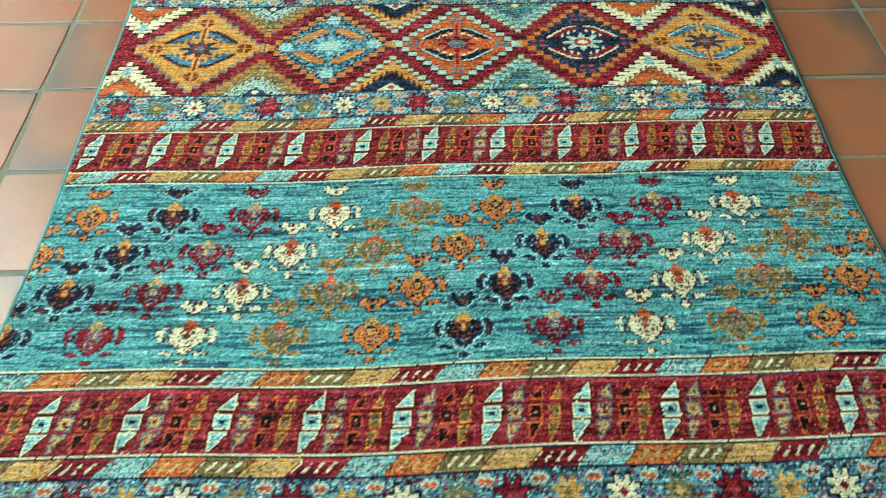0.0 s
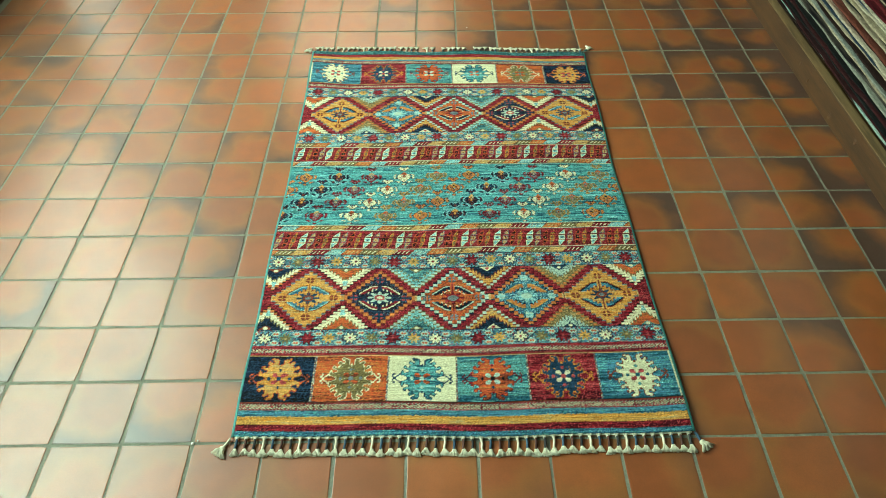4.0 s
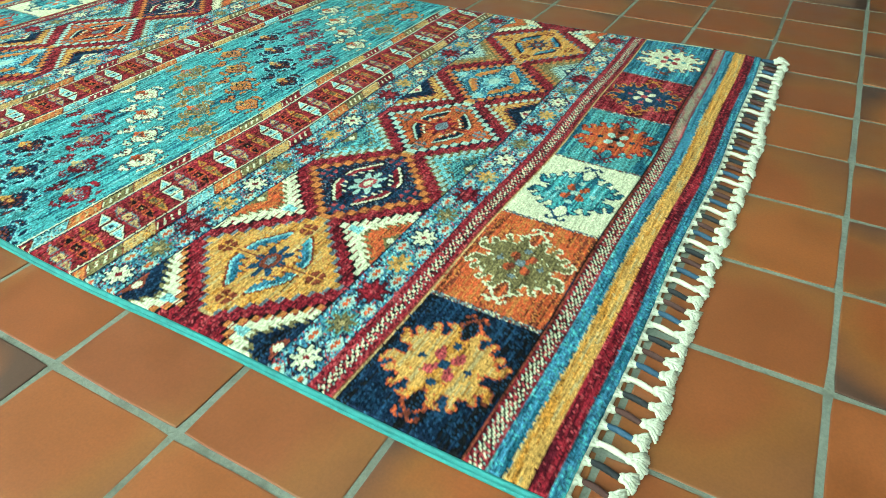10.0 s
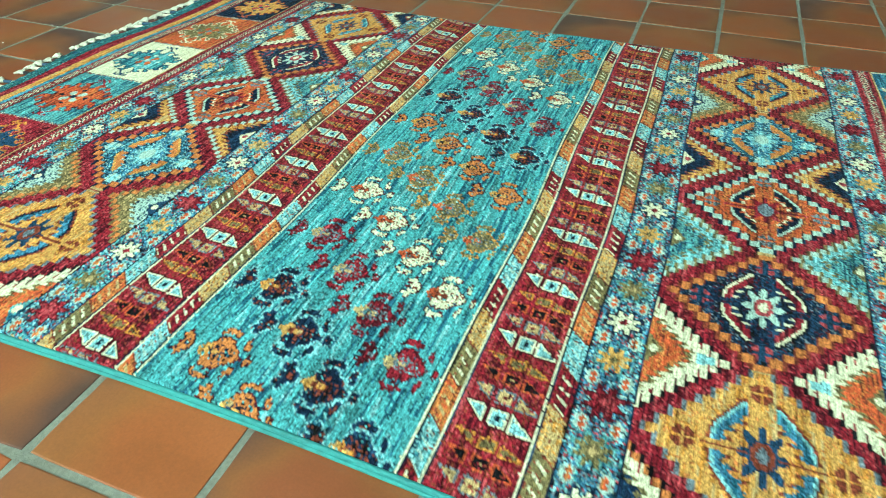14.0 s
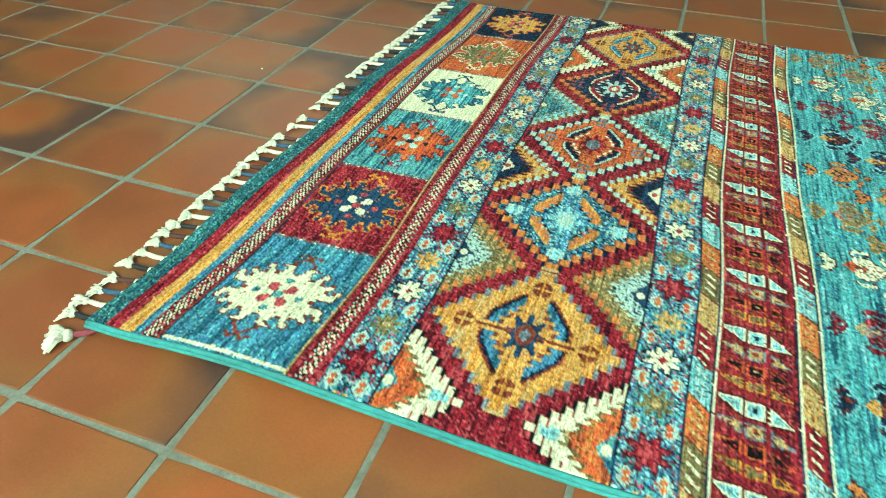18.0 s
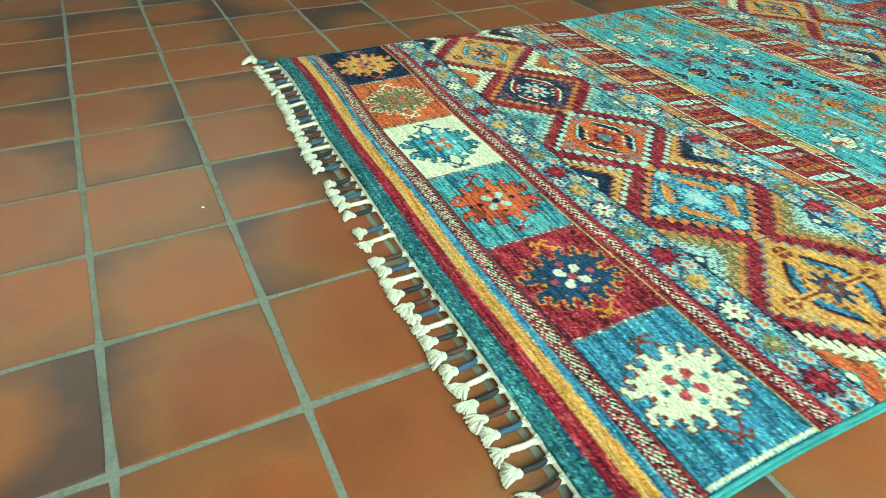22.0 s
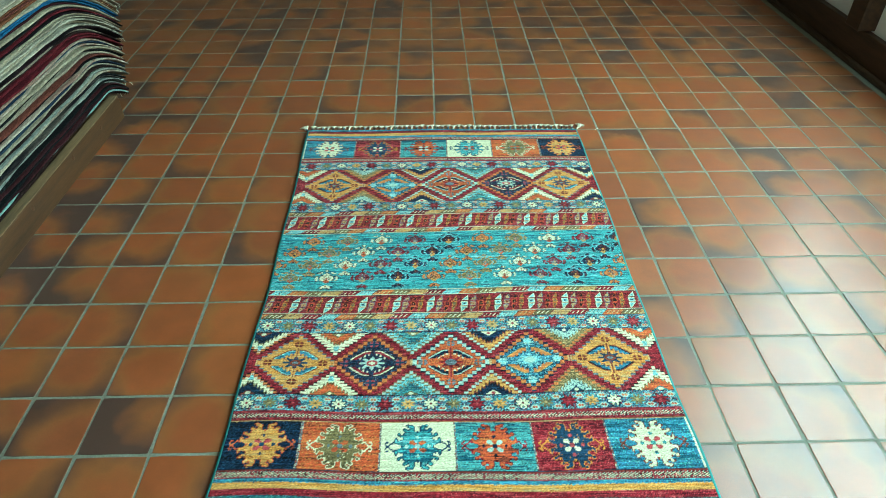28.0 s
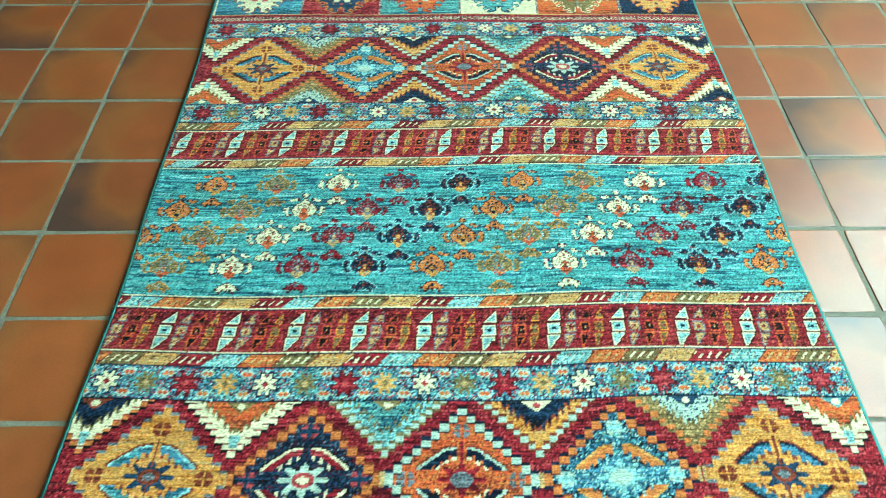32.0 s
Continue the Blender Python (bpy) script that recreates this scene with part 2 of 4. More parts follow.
CORDS = {
    "blue": simple("blue_cord", (0.016, 0.060, 0.105), 0.8, 0.3, 400, 0.8, 0.001),
    "brown": simple("brown_cord", (0.055, 0.016, 0.011), 0.8, 0.3, 400, 0.8, 0.001),
    "black": simple("black_cord", (0.008, 0.010, 0.012), 0.8, 0.3, 400, 0.8, 0.001),
    "white": simple("white_cord", (0.50, 0.47, 0.36), 0.85, 0.15, 400, 0.6, 0.001),
    "red": simple("red_cord", (0.16, 0.02, 0.03), 0.8, 0.3, 400, 0.8, 0.001),
    "teal": simple("teal_cord", (0.014, 0.13, 0.14), 0.8, 0.3, 400, 0.8, 0.001),
}


# ---- helpers of the builder ----
def mesh_of(name, bm, mat, smooth=False):
    me = bpy.data.meshes.new(name)
    bm.normal_update()
    bm.to_mesh(me)
    bm.free()
    if mat:
        me.materials.append(mat)
    if smooth:
        me.polygons.foreach_set("use_smooth", [True] * len(me.polygons))
    return me


def part(name, bm, mat, parent, label="", smooth=False, place=None):
    """One mesh object under a thing or under a part."""
    ob = new(name, mesh_of(name, bm, mat, smooth))
    ob.parent = parent
    if place is not None:
        ob.matrix_basis = place
    if label:
        tagged(ob, label)
    return ob


def thing(name, place, label, category, group="", kind=""):
    ob = new(name)
    ob.empty_display_size = 0.05
    ob.matrix_basis = place
    return tagged(ob, label, category, group, kind)


def box(bm, lo, hi, bevel=0.0):
    """A box from corner to corner, with its edges broken."""
    made = bmesh.ops.create_cube(bm, size=1.0)["verts"]
    c, s = [(a + b) / 2 for a, b in zip(lo, hi)], [b - a for a, b in zip(lo, hi)]
    for v in made:
        v.co = Vector((c[0] + v.co.x * s[0], c[1] + v.co.y * s[1], c[2] + v.co.z * s[2]))
    if bevel:
        edges = list({e for v in made for e in v.link_edges})
        bmesh.ops.bevel(bm, geom=edges, offset=bevel, segments=2, affect="EDGES", profile=0.6)
    return bm


def tube(bm, line, radius, sides=6, taper=None):
    """A tube along a line of points; taper gives a factor on the radius for each point."""
    rings = []
    for k, p in enumerate(line):
        ahead = (Vector(line[min(k + 1, len(line) - 1)]) - Vector(line[max(k - 1, 0)])).normalized()
        side = ahead.cross(Vector((0, 0, 1)))
        side = side.normalized() if side.length > 1e-4 else Vector((1, 0, 0))
        up = side.cross(ahead)
        r = radius * (taper[k] if taper else 1)
        rings.append([bm.verts.new(Vector(p) + r * (math.cos(a) * side + math.sin(a) * up)) for a in (2 * math.pi * i / sides for i in range(sides))])
    for a, b in zip(rings, rings[1:]):
        for i in range(sides):
            bm.faces.new((a[i], a[(i + 1) % sides], b[(i + 1) % sides], b[i]))
    bm.faces.new(rings[0][::-1])
    bm.faces.new(rings[-1])
    return bm


# ---- the room ----
FLOOR_X, FLOOR_Y = (-1.95, 2.7), (-3.6, 3.9)
PITCH = 0.155


def wall(name, boxes, label, mat=None):
    bm = bmesh.new()
    for lo, hi in boxes:
        box(bm, lo, hi)
    ob = new(name, mesh_of(name, bm, mat or PLASTER))
    return tagged(ob, label, "wall", kind="structure")


H = 3.1
wall("wall_west", [
    ((-2.13, -3.6, 0), (-1.95, 1.75, 0.74)), ((-2.13, -3.6, 2.92), (-1.95, 3.9, H)), ((-2.13, -3.6, 0.74), (-1.95, -1.76, 2.92)),
    ((-2.13, 1.70, 0.74), (-1.95, 1.75, 2.92)), ((-2.13, 1.75, 2.08), (-1.95, 2.77, 2.92)), ((-2.13, 2.77, 0), (-1.95, 3.9, 2.92))],
    "white plastered window wall above a timber skirting")
wall("wall_south", [((-2.13, -3.78, 0), (2.7, -3.6, H))], "unseen end wall, kept dark to limit bounced light", BROWN_WALL)
# unseen pale half, added as a reflector for tiles near the stack
wall("reflector_wall_east", [((2.7, 0.3, 0), (2.88, 4.08, H))], "unseen white wall, added as a reflector that brightens the tiles")
wall("wall_south_east", [((2.7, -3.78, 0), (2.88, 0.3, H))], "unseen wall behind the rug stacks, kept dark to limit bounced light", BROWN_WALL)
wall("wall_north", [
    ((-2.13, 3.9, 0), (2.7, 4.08, 1.36)), ((-2.13, 3.9, 2.40), (2.7, 4.08, H)), ((-2.13, 3.9, 1.36), (-1.52, 4.08, 2.40)), ((0.02, 3.9, 1.36), (2.7, 4.08, 2.40))],
    "unseen end wall, kept dark to limit bounced light, with an added high window", BROWN_WALL)
bm = box(bmesh.new(), (-2.13, -3.78, H), (2.88, 4.08, H + 0.15))
tagged(new("ceiling", mesh_of("ceiling", bm, CEILING)), "unseen boarded ceiling, kept dark to limit bounced light", "ceiling", kind="structure")


def window(name, place, width, height, panes, label):
    """A wooden window or glazed door with panes side by side, standing in its opening; its own x runs along the wall."""
    w = thing(name, place, label, "window", kind="structure")
    bm = bmesh.new()
    step = (width - 0.06) / panes
    box(bm, (-width / 2, -0.03, 0), (width / 2, 0.03, 0.06), 0.005), box(bm, (-width / 2, -0.03, height - 0.06), (width / 2, 0.03, height), 0.005)
    for k in range(panes + 1):
        at = -width / 2 + k * step
        box(bm, (at, -0.03, 0.06), (at + 0.06, 0.03, height - 0.06), 0.005)
    part("window_frame", bm, FRAME_WOOD, w)
    for k in range(panes):
        at = -width / 2 + k * step
        pane = part("pane", box(bmesh.new(), (at + 0.06, -0.004, 0.06), (at + step, 0.004, height - 0.06)), GLASS, w)
        pane.visible_shadow = False
    return w


window("window_1", pose(-2.06, -0.03, 0.74, 0, 0, -90), 3.46, 2.18, 3, "long wooden shop window with clear panes")
# unseen north window, added only to hold the fill lamp
window("added_window_north", pose(-0.75, 4.0, 1.36, 0, 0, 180), 1.54, 1.04, 2, "added unseen high window with two clear panes, for the north fill light")
window("door_1", pose(-2.06, 2.26, 0.0, 0, 0, -90), 1.02, 2.08, 1, "glazed wooden shop door that is closed")

# timber skirting along the west wall
bm = box(bmesh.new(), (-1.95, -3.55, 0.0), (-1.915, 1.72, 0.145), 0.006)
box(bm, (-1.915, -3.55, 0.0), (-1.885, 1.72, 0.02), 0.005)
tagged(new("baseboard", mesh_of("baseboard", bm, DARK_WOOD)), "dark stained timber skirting board along the floor", "baseboard", kind="structure")
bm = box(bmesh.new(), (-1.955, -1.47, 0.15), (-1.87, -1.36, H), 0.008)
tagged(new("trim", mesh_of("trim", bm, DARK_WOOD)), "dark timber post against the white wall", "post", kind="structure")

# ---- the rug on the floor ----
RUG_X, RUG_Y = -0.031, -0.003
NU, NW, K = 500, 383, 0.002
NV = 2 * NW

WOOL = dict(
    turquoise=(0.052, 0.278, 0.288), teal=(0.070, 0.250, 0.245), blue=(0.036, 0.160, 0.248), light=(0.165, 0.41, 0.42), maroon=(0.205, 0.012, 0.020),
    gold=(0.51, 0.265, 0.070), coral=(0.49, 0.084, 0.028), orange=(0.47, 0.155, 0.042), navy=(0.004, 0.012, 0.030), cream=(0.57, 0.57, 0.38),
    olive=(0.15, 0.12, 0.050), mint=(0.31, 0.46, 0.39), rust=(0.17, 0.035, 0.018), black=(0.005, 0.005, 0.006), sand=(0.41, 0.29, 0.125),
    greyblue=(0.11, 0.15, 0.17), rose=(0.34, 0.050, 0.055), deep=(0.011, 0.085, 0.125), wine=(0.065, 0.005, 0.010), indigo=(0.010, 0.040, 0.080), ochre=(0.44, 0.18, 0.03), pine=(0.020, 0.108, 0.105))
NAMES = list(WOOL)
INK = {c: i for i, c in enumerate(NAMES)}

u = (np.arange(NU) + 0.5) * K - 0.5
w = (np.arange(NW) + 0.5) * K
U, W = np.meshgrid(u, w)
KU = np.meshgrid(np.arange(NU), np.arange(NW))[0]
rng = np.random.default_rng(7)
half = np.full((NW, NU), INK["turquoise"])


def ink(mask, colour):
    half[mask] = INK[colour]


def band(a, b):
    return (W >= a) & (W < b)


def speckle(mask, colour, share):
    ink(mask & (rng.random(half.shape) < share), colour)


def shrink(mask, n):
    """The mask without its outermost n knots."""
    for _ in range(n):
        mask = mask & np.roll(mask, 1, 0) & np.roll(mask, -1, 0) & np.roll(mask, 1, 1) & np.roll(mask, -1, 1)
    return mask


def stripes(a, b, shift):
    """Slanted blocks of five colours, two of them crossed by pale dashes."""
    m, order = band(a, b), ["light", "orange", "olive", "sand", "maroon"]
    x = U + (W - a) * 0.9 + shift
    block = np.floor(x / 0.0465).astype(int)
    for k, c in enumerate(order):
        ink(m & (block % 5 == k), c)
    speckle(m & (block % 5 == 0), "turquoise", 0.25), speckle(m & (block % 5 == 1), "coral", 0.3), speckle(m & (block % 5 == 3), "gold", 0.35)
    dash = (np.mod(x / 0.0116, 1.0) < 0.30) & m & (np.abs(W - (a + b) / 2) < (b - a) * 0.32)
    ink(dash & (block % 5 == 4), "cream"), ink(dash & (block % 5 == 2), "cream"), ink(dash & (block % 5 == 1), "sand"), ink(dash & (block % 5 == 0), "mint")
    ink(m & (np.mod(x / 0.0465, 1.0) < 0.05), "rust")
    speckle(m, "rust", 0.06)


def maroon_band(a, b):
    """Slanted columns of a triangle, a box and a triangle, in four colourings."""
    m = band(a, b)
    ink(m, "maroon")
    speckle(m, "rose", 0.12), speckle(m, "rust", 0.12)
    y = (W - a) / (b - a)
    # outline, inside, heart of each column, its start and width in knots
    for at, wide, rim, fill, heart, share in ((0, 9, "cream", "light", "navy", 1.0), (12, 8, "greyblue", "sand", "rust", 0.80), (23, 7, "coral", "black", "sand", 0.85), (33, 6, "ochre", "olive", "sand", 0.85)):
        for lo, hi, shift, shape in ((0.08, 0.34, 1, -1), (0.39, 0.62, 0, 0), (0.67, 0.95, -1, 1)):
            x = np.mod(KU + 10 - at - shift, 45)
            f = np.clip((y - lo) / (hi - lo), 0, 1)
            inside = m & (y > lo) & (y < hi) & (x < wide)
            if shape < 0:
                inside = inside & (x > wide * (0.80 - 0.95 * f))
            elif shape > 0:
                inside = inside & (x < wide * (1.05 - 0.90 * f))
            keep = rng.random(half.shape) < share
            edge = inside & ~shrink(inside, 1)
            ink(inside & keep, fill)
            ink(edge & keep, rim)
            if shape == 0:
                ink(shrink(inside, 3) & keep, heart)
            if rim == "cream":
                outer = ~inside & m & (np.roll(inside, 1, 1) | np.roll(inside, -1, 1) | np.roll(inside, 1, 0) | np.roll(inside, -1, 0))
                ink(outer, "wine")


def star_band(a, b, shift):
    m = band(a, b)
    ink(m, "blue")
    speckle(m, "light", 0.30), speckle(m, "mint", 0.05), speckle(m, "navy", 0.15), speckle(m, "deep", 0.12), speckle(m, "greyblue", 0.12), speckle(m, "wine", 0.10), speckle(m, "rose", 0.08)
    mid, step = (a + b) / 2, 26
    x, n = (KU + shift) % step - step // 2, (KU + shift) // step
    y = np.round((W - mid) / K)
    r, th = np.hypot(x, y), np.arctan2(y, x)
    edge = 6.3 + 2.2 * np.cos(8 * th + math.pi)
    for k, (c, core, rim) in enumerate((("cream", "maroon", "navy"), ("olive", "sand", "teal"), ("maroon", "rose", "wine"), ("gold", "olive", "teal"))):
        s = m & (n % 4 == k)
        ink(s & (r < edge + 1.6) & (r > 3), rim)
        ink(s & (r < edge), c), ink(s & (r < 2.2), core)
    ex, ey = np.abs(np.abs(x) - 11.5), np.abs(np.abs(y) - (b - a) / K * 0.30)
    ink(m & (ex + ey < 3.6), "mint"), ink(m & (ex + ey < 1.8), "coral")


def braid(a, b):
    """A herringbone chain of black and white hatching between maroon margins."""
    m = band(a, b)
    ink(m, "maroon")
    speckle(m, "rose", 0.22), speckle(m, "wine", 0.12)
    y = np.round((W - (a + b) / 2) / K).astype(int)
    c = m & (np.abs(y) < 3)
    ink(c, "black")
    ink(c & ((KU + 2 * y) % 4 < 2), "cream")
    speckle(c, "rose", 0.24), speckle(c, "maroon", 0.12)
    ink(m & (np.abs(y) == 3) & ((KU + 2 * y) % 4 < 1), "mint")


# fill, rim, brackets, lining of the brackets, flower, flower's heart, crosses, in order across the near row
DIAMONDS = [("gold", "gold", "blue", "light", "indigo", "greyblue", "rust"), ("navy", "orange", "maroon", "cream", "mint", "cream", "rose"), ("coral", "mint", "navy", "mint", "maroon", "greyblue", "greyblue"),
            ("blue", "orange", "orange", "gold", "light", "mint", "mint"), ("gold", "gold", "blue", "navy", "indigo", "greyblue", "rust")]
# rim, second rim, field, heart, eye of the half-diamonds between them
GAPS = [("orange", "olive", "cream", "navy", "rust"), ("cream", "rust", "cream", "coral", "olive"), ("mint", "olive", "light", "teal", "olive"), ("mint", "rust", "gold", "navy", "cream"), ("orange", "olive", "olive", "mint", "indigo"), ("cream", "rust", "cream", "coral", "teal")]


def steps(x, tread):
    """Distance from an axis in whole treads, for edges that climb in stairs."""
    return np.floor(x / tread + 0.5) * tread


def diamond_band(a, b):
    m = band(a, b)
    ink(m, "maroon")
    speckle(m, "rose", 0.14), speckle(m, "wine", 0.14)
    mid, centres = (a + b) / 2, (-0.383, -0.199, -0.010, 0.180, 0.374)
    reach, tall = 0.0945, 0.0895
    dv = np.abs(W - mid)
    near = np.argmin(np.abs(U[..., None] - np.array(centres)), -1)
    for k, (fill, rim, ring, lining, heart, eye, cross) in enumerate(DIAMONDS):
        x = np.abs(U - centres[k])
        mine = m & (near == k)
        climb = steps(x, 0.0110) / reach + dv / tall
        ink(mine & (climb < 1.05) & (x < reach), "greyblue" if fill == "gold" else "navy" if fill != "navy" else "rust")
        ink(mine & (climb < 1.0), rim)
        inner = mine & (climb < (0.88 if rim != fill else 1.0))
        if rim != fill:
            ink(mine & (climb < 0.90), "rust" if rim == "orange" else "navy")
        ink(inner, fill)
        if fill == "blue":
            speckle(inner, "light", 0.26), speckle(inner, "deep", 0.22), speckle(inner, "mint", 0.05), speckle(inner & (climb > 0.74), "navy", 0.40)
        elif fill == "navy":
            speckle(inner, "indigo", 0.35), speckle(inner, "wine", 0.10), speckle(inner & (climb > 0.60), "greyblue", 0.10)
        elif fill == "coral":
            speckle(inner, "orange", 0.25), speckle(inner, "rust", 0.14)
        else:
            speckle(inner, "orange", 0.10)
            tick = (np.mod(x / 0.0220 + np.floor(dv / 0.0110) * 0.5, 1.0) < 0.16) & (np.mod(dv / 0.0110, 1.0) < 0.36) & (climb > 0.62)
            ink(inner & tick, "ochre")
        # a lying oval of four toothed brackets
        e = np.maximum(np.hypot(x / 0.056, dv / 0.040), (x / 0.056 + dv / 0.040) * 0.76)
        gap = (x < 0.0055) | (dv < 0.0105)
        saw = np.mod(x / 0.0098 + 0.3, 1.0)
        arm = (e < 1.0) & (e > 0.64 + 0.12 * (saw > 0.5)) & ~gap
        ink(inner & arm, ring)
        ink(inner & (e < 1.0) & (e > 0.925) & ~gap, lining)
        ink(inner & (e < 1.06) & (e > 1.0) & ~gap, "rust" if fill == "gold" else "black" if fill == "navy" else "deep" if fill == "blue" else "rust")
        if fill == "navy":
            ink(inner & (e < 0.74) & (e > 0.62) & ~gap & (saw <= 0.5), "cream")
        elif fill != "blue":
            ink(inner & (e < 0.68) & (e > 0.60) & ~gap & (saw <= 0.5), "rust" if fill == "gold" else "cream")
        else:
            ink(inner & (e < 0.68) & (e > 0.60) & ~gap & (saw <= 0.5), "navy")
        # the flower in the middle, with a bar through it
        r_, th = np.hypot(x * 0.70, dv * 1.05), np.arctan2(dv * 1.05, x * 0.70)
        ink(inner & (r_ < 0.0165 + 0.0050 * np.cos(8 * th)), heart), ink(inner & (r_ < 0.0095), cross), ink(inner & (r_ < 0.0050), eye)
        if fill in ("gold", "coral"):
            ink(inner & (x < 0.0018) & (dv > 0.012) & (dv < 0.046), cross if fill == "gold" else heart)
        # crosses of four petals on both axes
        for cx, cv in ((0.0665, 0.0), (0.0, 0.0600)):
            ax, av = np.abs(x - cx), np.abs(dv - cv)
            petal = (ax < 0.0105) & (av < 0.0095) & (ax + av < 0.0150)
            ink(inner & petal & (ax > 0.0015) & (av > 0.0015), cross)
            if fill in ("blue", "navy"):
                ink(inner & petal & ((ax < 0.0022) | (av < 0.0022)), "light" if fill == "blue" else "indigo")
        # a small bracket where two diamonds touch
        ink(mine & (np.abs(x - reach + 0.001) < 0.0016) & (dv < 0.0085), "sand")
    limits = [-0.478] + [(p + q) / 2 for p, q in zip(centres, centres[1:])] + [0.470]
    for k, (rim, rim2, field, heart, eye) in enumerate(GAPS):
        x, h = np.abs(U - limits[k]), (b - a) / 2 - dv
        side = m & (near >= k - 1) & (near <= k)
        climb = steps(x, 0.0088) / 0.0710 + h / 0.0700
        ink(side & (climb < 1.05), "black" if field == "cream" else rim2)
        ink(side & (climb < 1.0), rim)
        ink(side & (climb < 0.90), rim2)
        inner = side & (climb < 0.84)
        ink(inner, field)
        if field == "cream":
            ink(side & (climb < 0.92) & (climb >= 0.84), "cream")
            ink(side & (climb < 0.91) & (climb >= 0.88), "maroon")
            ink(inner & (h > 0.044) & (x < 0.0062), "light")
        if field in ("light", "olive"):
            speckle(inner, "turquoise" if field == "light" else "sand", 0.3)
        # a smaller toothed triangle at the foot, with an eye
        core = x / 0.0460 + h / 0.0400 + 0.17 * (np.mod(x / 0.0088, 1.0) < 0.5)
        ink(inner & (core < 1.17), rim2 if field != "cream" else "olive")
        ink(inner & (core < 1.05), heart)
        speckle(inner & (core < 1.05), "orange" if heart == "coral" else "mint" if heart in ("cream", "sand") else "indigo", 0.22)
        ink(inner & (x / 0.0190 + h / 0.0140 < 1), eye)
        ink(inner & (np.hypot(x / 1.6, h - 0.005) < 0.0036), "cream" if eye != "cream" else "rose")


PANELS = [dict(b="navy", m="gold", o="coral", c="rose", a="indigo"), dict(b="coral", m="olive", o="cream", c="coral", a="greyblue"), dict(b="cream", m="turquoise", o="indigo", c="coral", a="mint"),
          dict(b="teal", m="coral", o="maroon", c="mint", a="navy"), dict(b="maroon", m="indigo", o="ochre", c="cream", a="rose"), dict(b="blue", m="cream", o="rust", c="rose", a="teal")]


# a quarter of the medallion, knot by knot from its centre outwards: m body, o outline, c flower, a dots
MEDALLION = (
    "aammmmmmaaammo..........ooo", "aaccmmmmmammmmo........oo.oo", "mcccccmmmmmmmmmmo.....oo...o", "mccccccmmmmmmmmmmmoo.oo...oo", "mmcccccmmmmmmmmmmmmooo...oo",
    "mmmcccmmmmmmmmmmommo", "mmmmmmmmmmmmmoo..omo", "mmmmmmmmmmmmo....omo", "ammmmmmmmmmmo.....o", "aammmmmmmmmmmmo", "ammmmmmmmmmmmmmoo", "mmmmmmmmmmmmmmmmmo",
    "mmmmmmmmmmmoo.ommo", "ommmmmmmmmmo...oo", "ommmmmmmmmo", "o.ommmmmmmmo", "..ommmmoommmo", "..ommmo..ommo", "..ommmo...oo", "..ommmmoo", "...ommmmmo", "....ooommo", ".......oo")
# half of the field's flower, from its crown downwards: f fill, o outline, h hatching, c hat
FLOWER = (
    "...oo", "o.off", "ofofffo", "ffffffo", "hffffo", "hffo", "ffo", "oo", ".", ".", "c", "cc", "ccc", "cccco....oo", "hccfffo.offo", "hhfffffo..ffo", "cfhffffo..fff", "chffffffo.fff",
    "chfhffffo.ffo", "hffffffo..fffo", "ffhffffo.off", "hfffffo...oo", "ffhffo", "hfffo", "fffo", "ffo...offo", "fo..offfffo", "o...offo", ".", "fo", "ffo", "fo")


def knotted(chart, x, y, cell):
    """The chart's letter at each knot, x and y counted from its first letter."""
    wide = max(len(row) for row in chart)
    table = np.array([list(row.ljust(wide, ".")) for row in chart] + [["."] * wide])
    col, row = np.floor(x / cell).astype(int), np.floor(y / cell).astype(int)
    away = (col < 0) | (col >= wide) | (row < 0) | (row >= len(chart))
    return np.where(away, ".", table[np.clip(row, 0, len(chart)), np.clip(col, 0, wide - 1)])


def panels(a, b):
    m, mid = band(a, b), (a + b) / 2
    posts = (-0.5, -0.341, -0.170, -0.010, 0.156, 0.318, 0.5)
    for k, c in enumerate(PANELS):
        lo, hi = posts[k], posts[k + 1]
        mine = m & (U >= lo) & (U < hi)
        ink(mine, c["b"])
        speckle(mine, {"navy": "indigo", "coral": "orange", "cream": "cream", "teal": "turquoise", "maroon": "rose", "blue": "turquoise"}[c["b"]], 0.22)
        sign = knotted(MEDALLION, np.abs(U - (lo + hi) / 2), np.abs(W - mid), 0.0025)
        for letter in "moca":
            ink(mine & (sign == letter), c[letter])
        speckle(mine & (sign == "m"), c["o"], 0.02)
        if k:
            edge = m & (np.abs(U - lo) < 0.0027)
            ink(edge, "greyblue"), speckle(edge, "cream", 0.25), speckle(edge, "rust", 0.3)
    ink(m & (U > 0.493) & (U < 0.498), "cream")


ink(band(0.1265, 0.1300), "cream"), ink(band(0.1290, 0.1305), "navy")
stripes(0.1305, 0.1455, 0.02)
ink(band(0.1455, 0.1490), "cream"), ink(band(0.1480, 0.1495), "navy")
maroon_band(0.1495, 0.2165)
ink(band(0.2165, 0.2195), "cream"), ink(band(0.2190, 0.2205), "navy")
stripes(0.2205, 0.2375, 0.11)
ink(band(0.2375, 0.2395), "navy")
star_band(0.2395, 0.2870, 1)
ink(band(0.2870, 0.2890), "navy")
diamond_band(0.2890, 0.4850)
ink(band(0.4850, 0.4870), "navy")
star_band(0.4870, 0.5330, 1)
braid(0.5330, 0.5590)
ink(band(0.5590, 0.5625), "sand"), ink(band(0.5580, 0.5598), "rust"), ink(band(0.5616, 0.5630), "navy")
panels(0.5625, 0.6835)
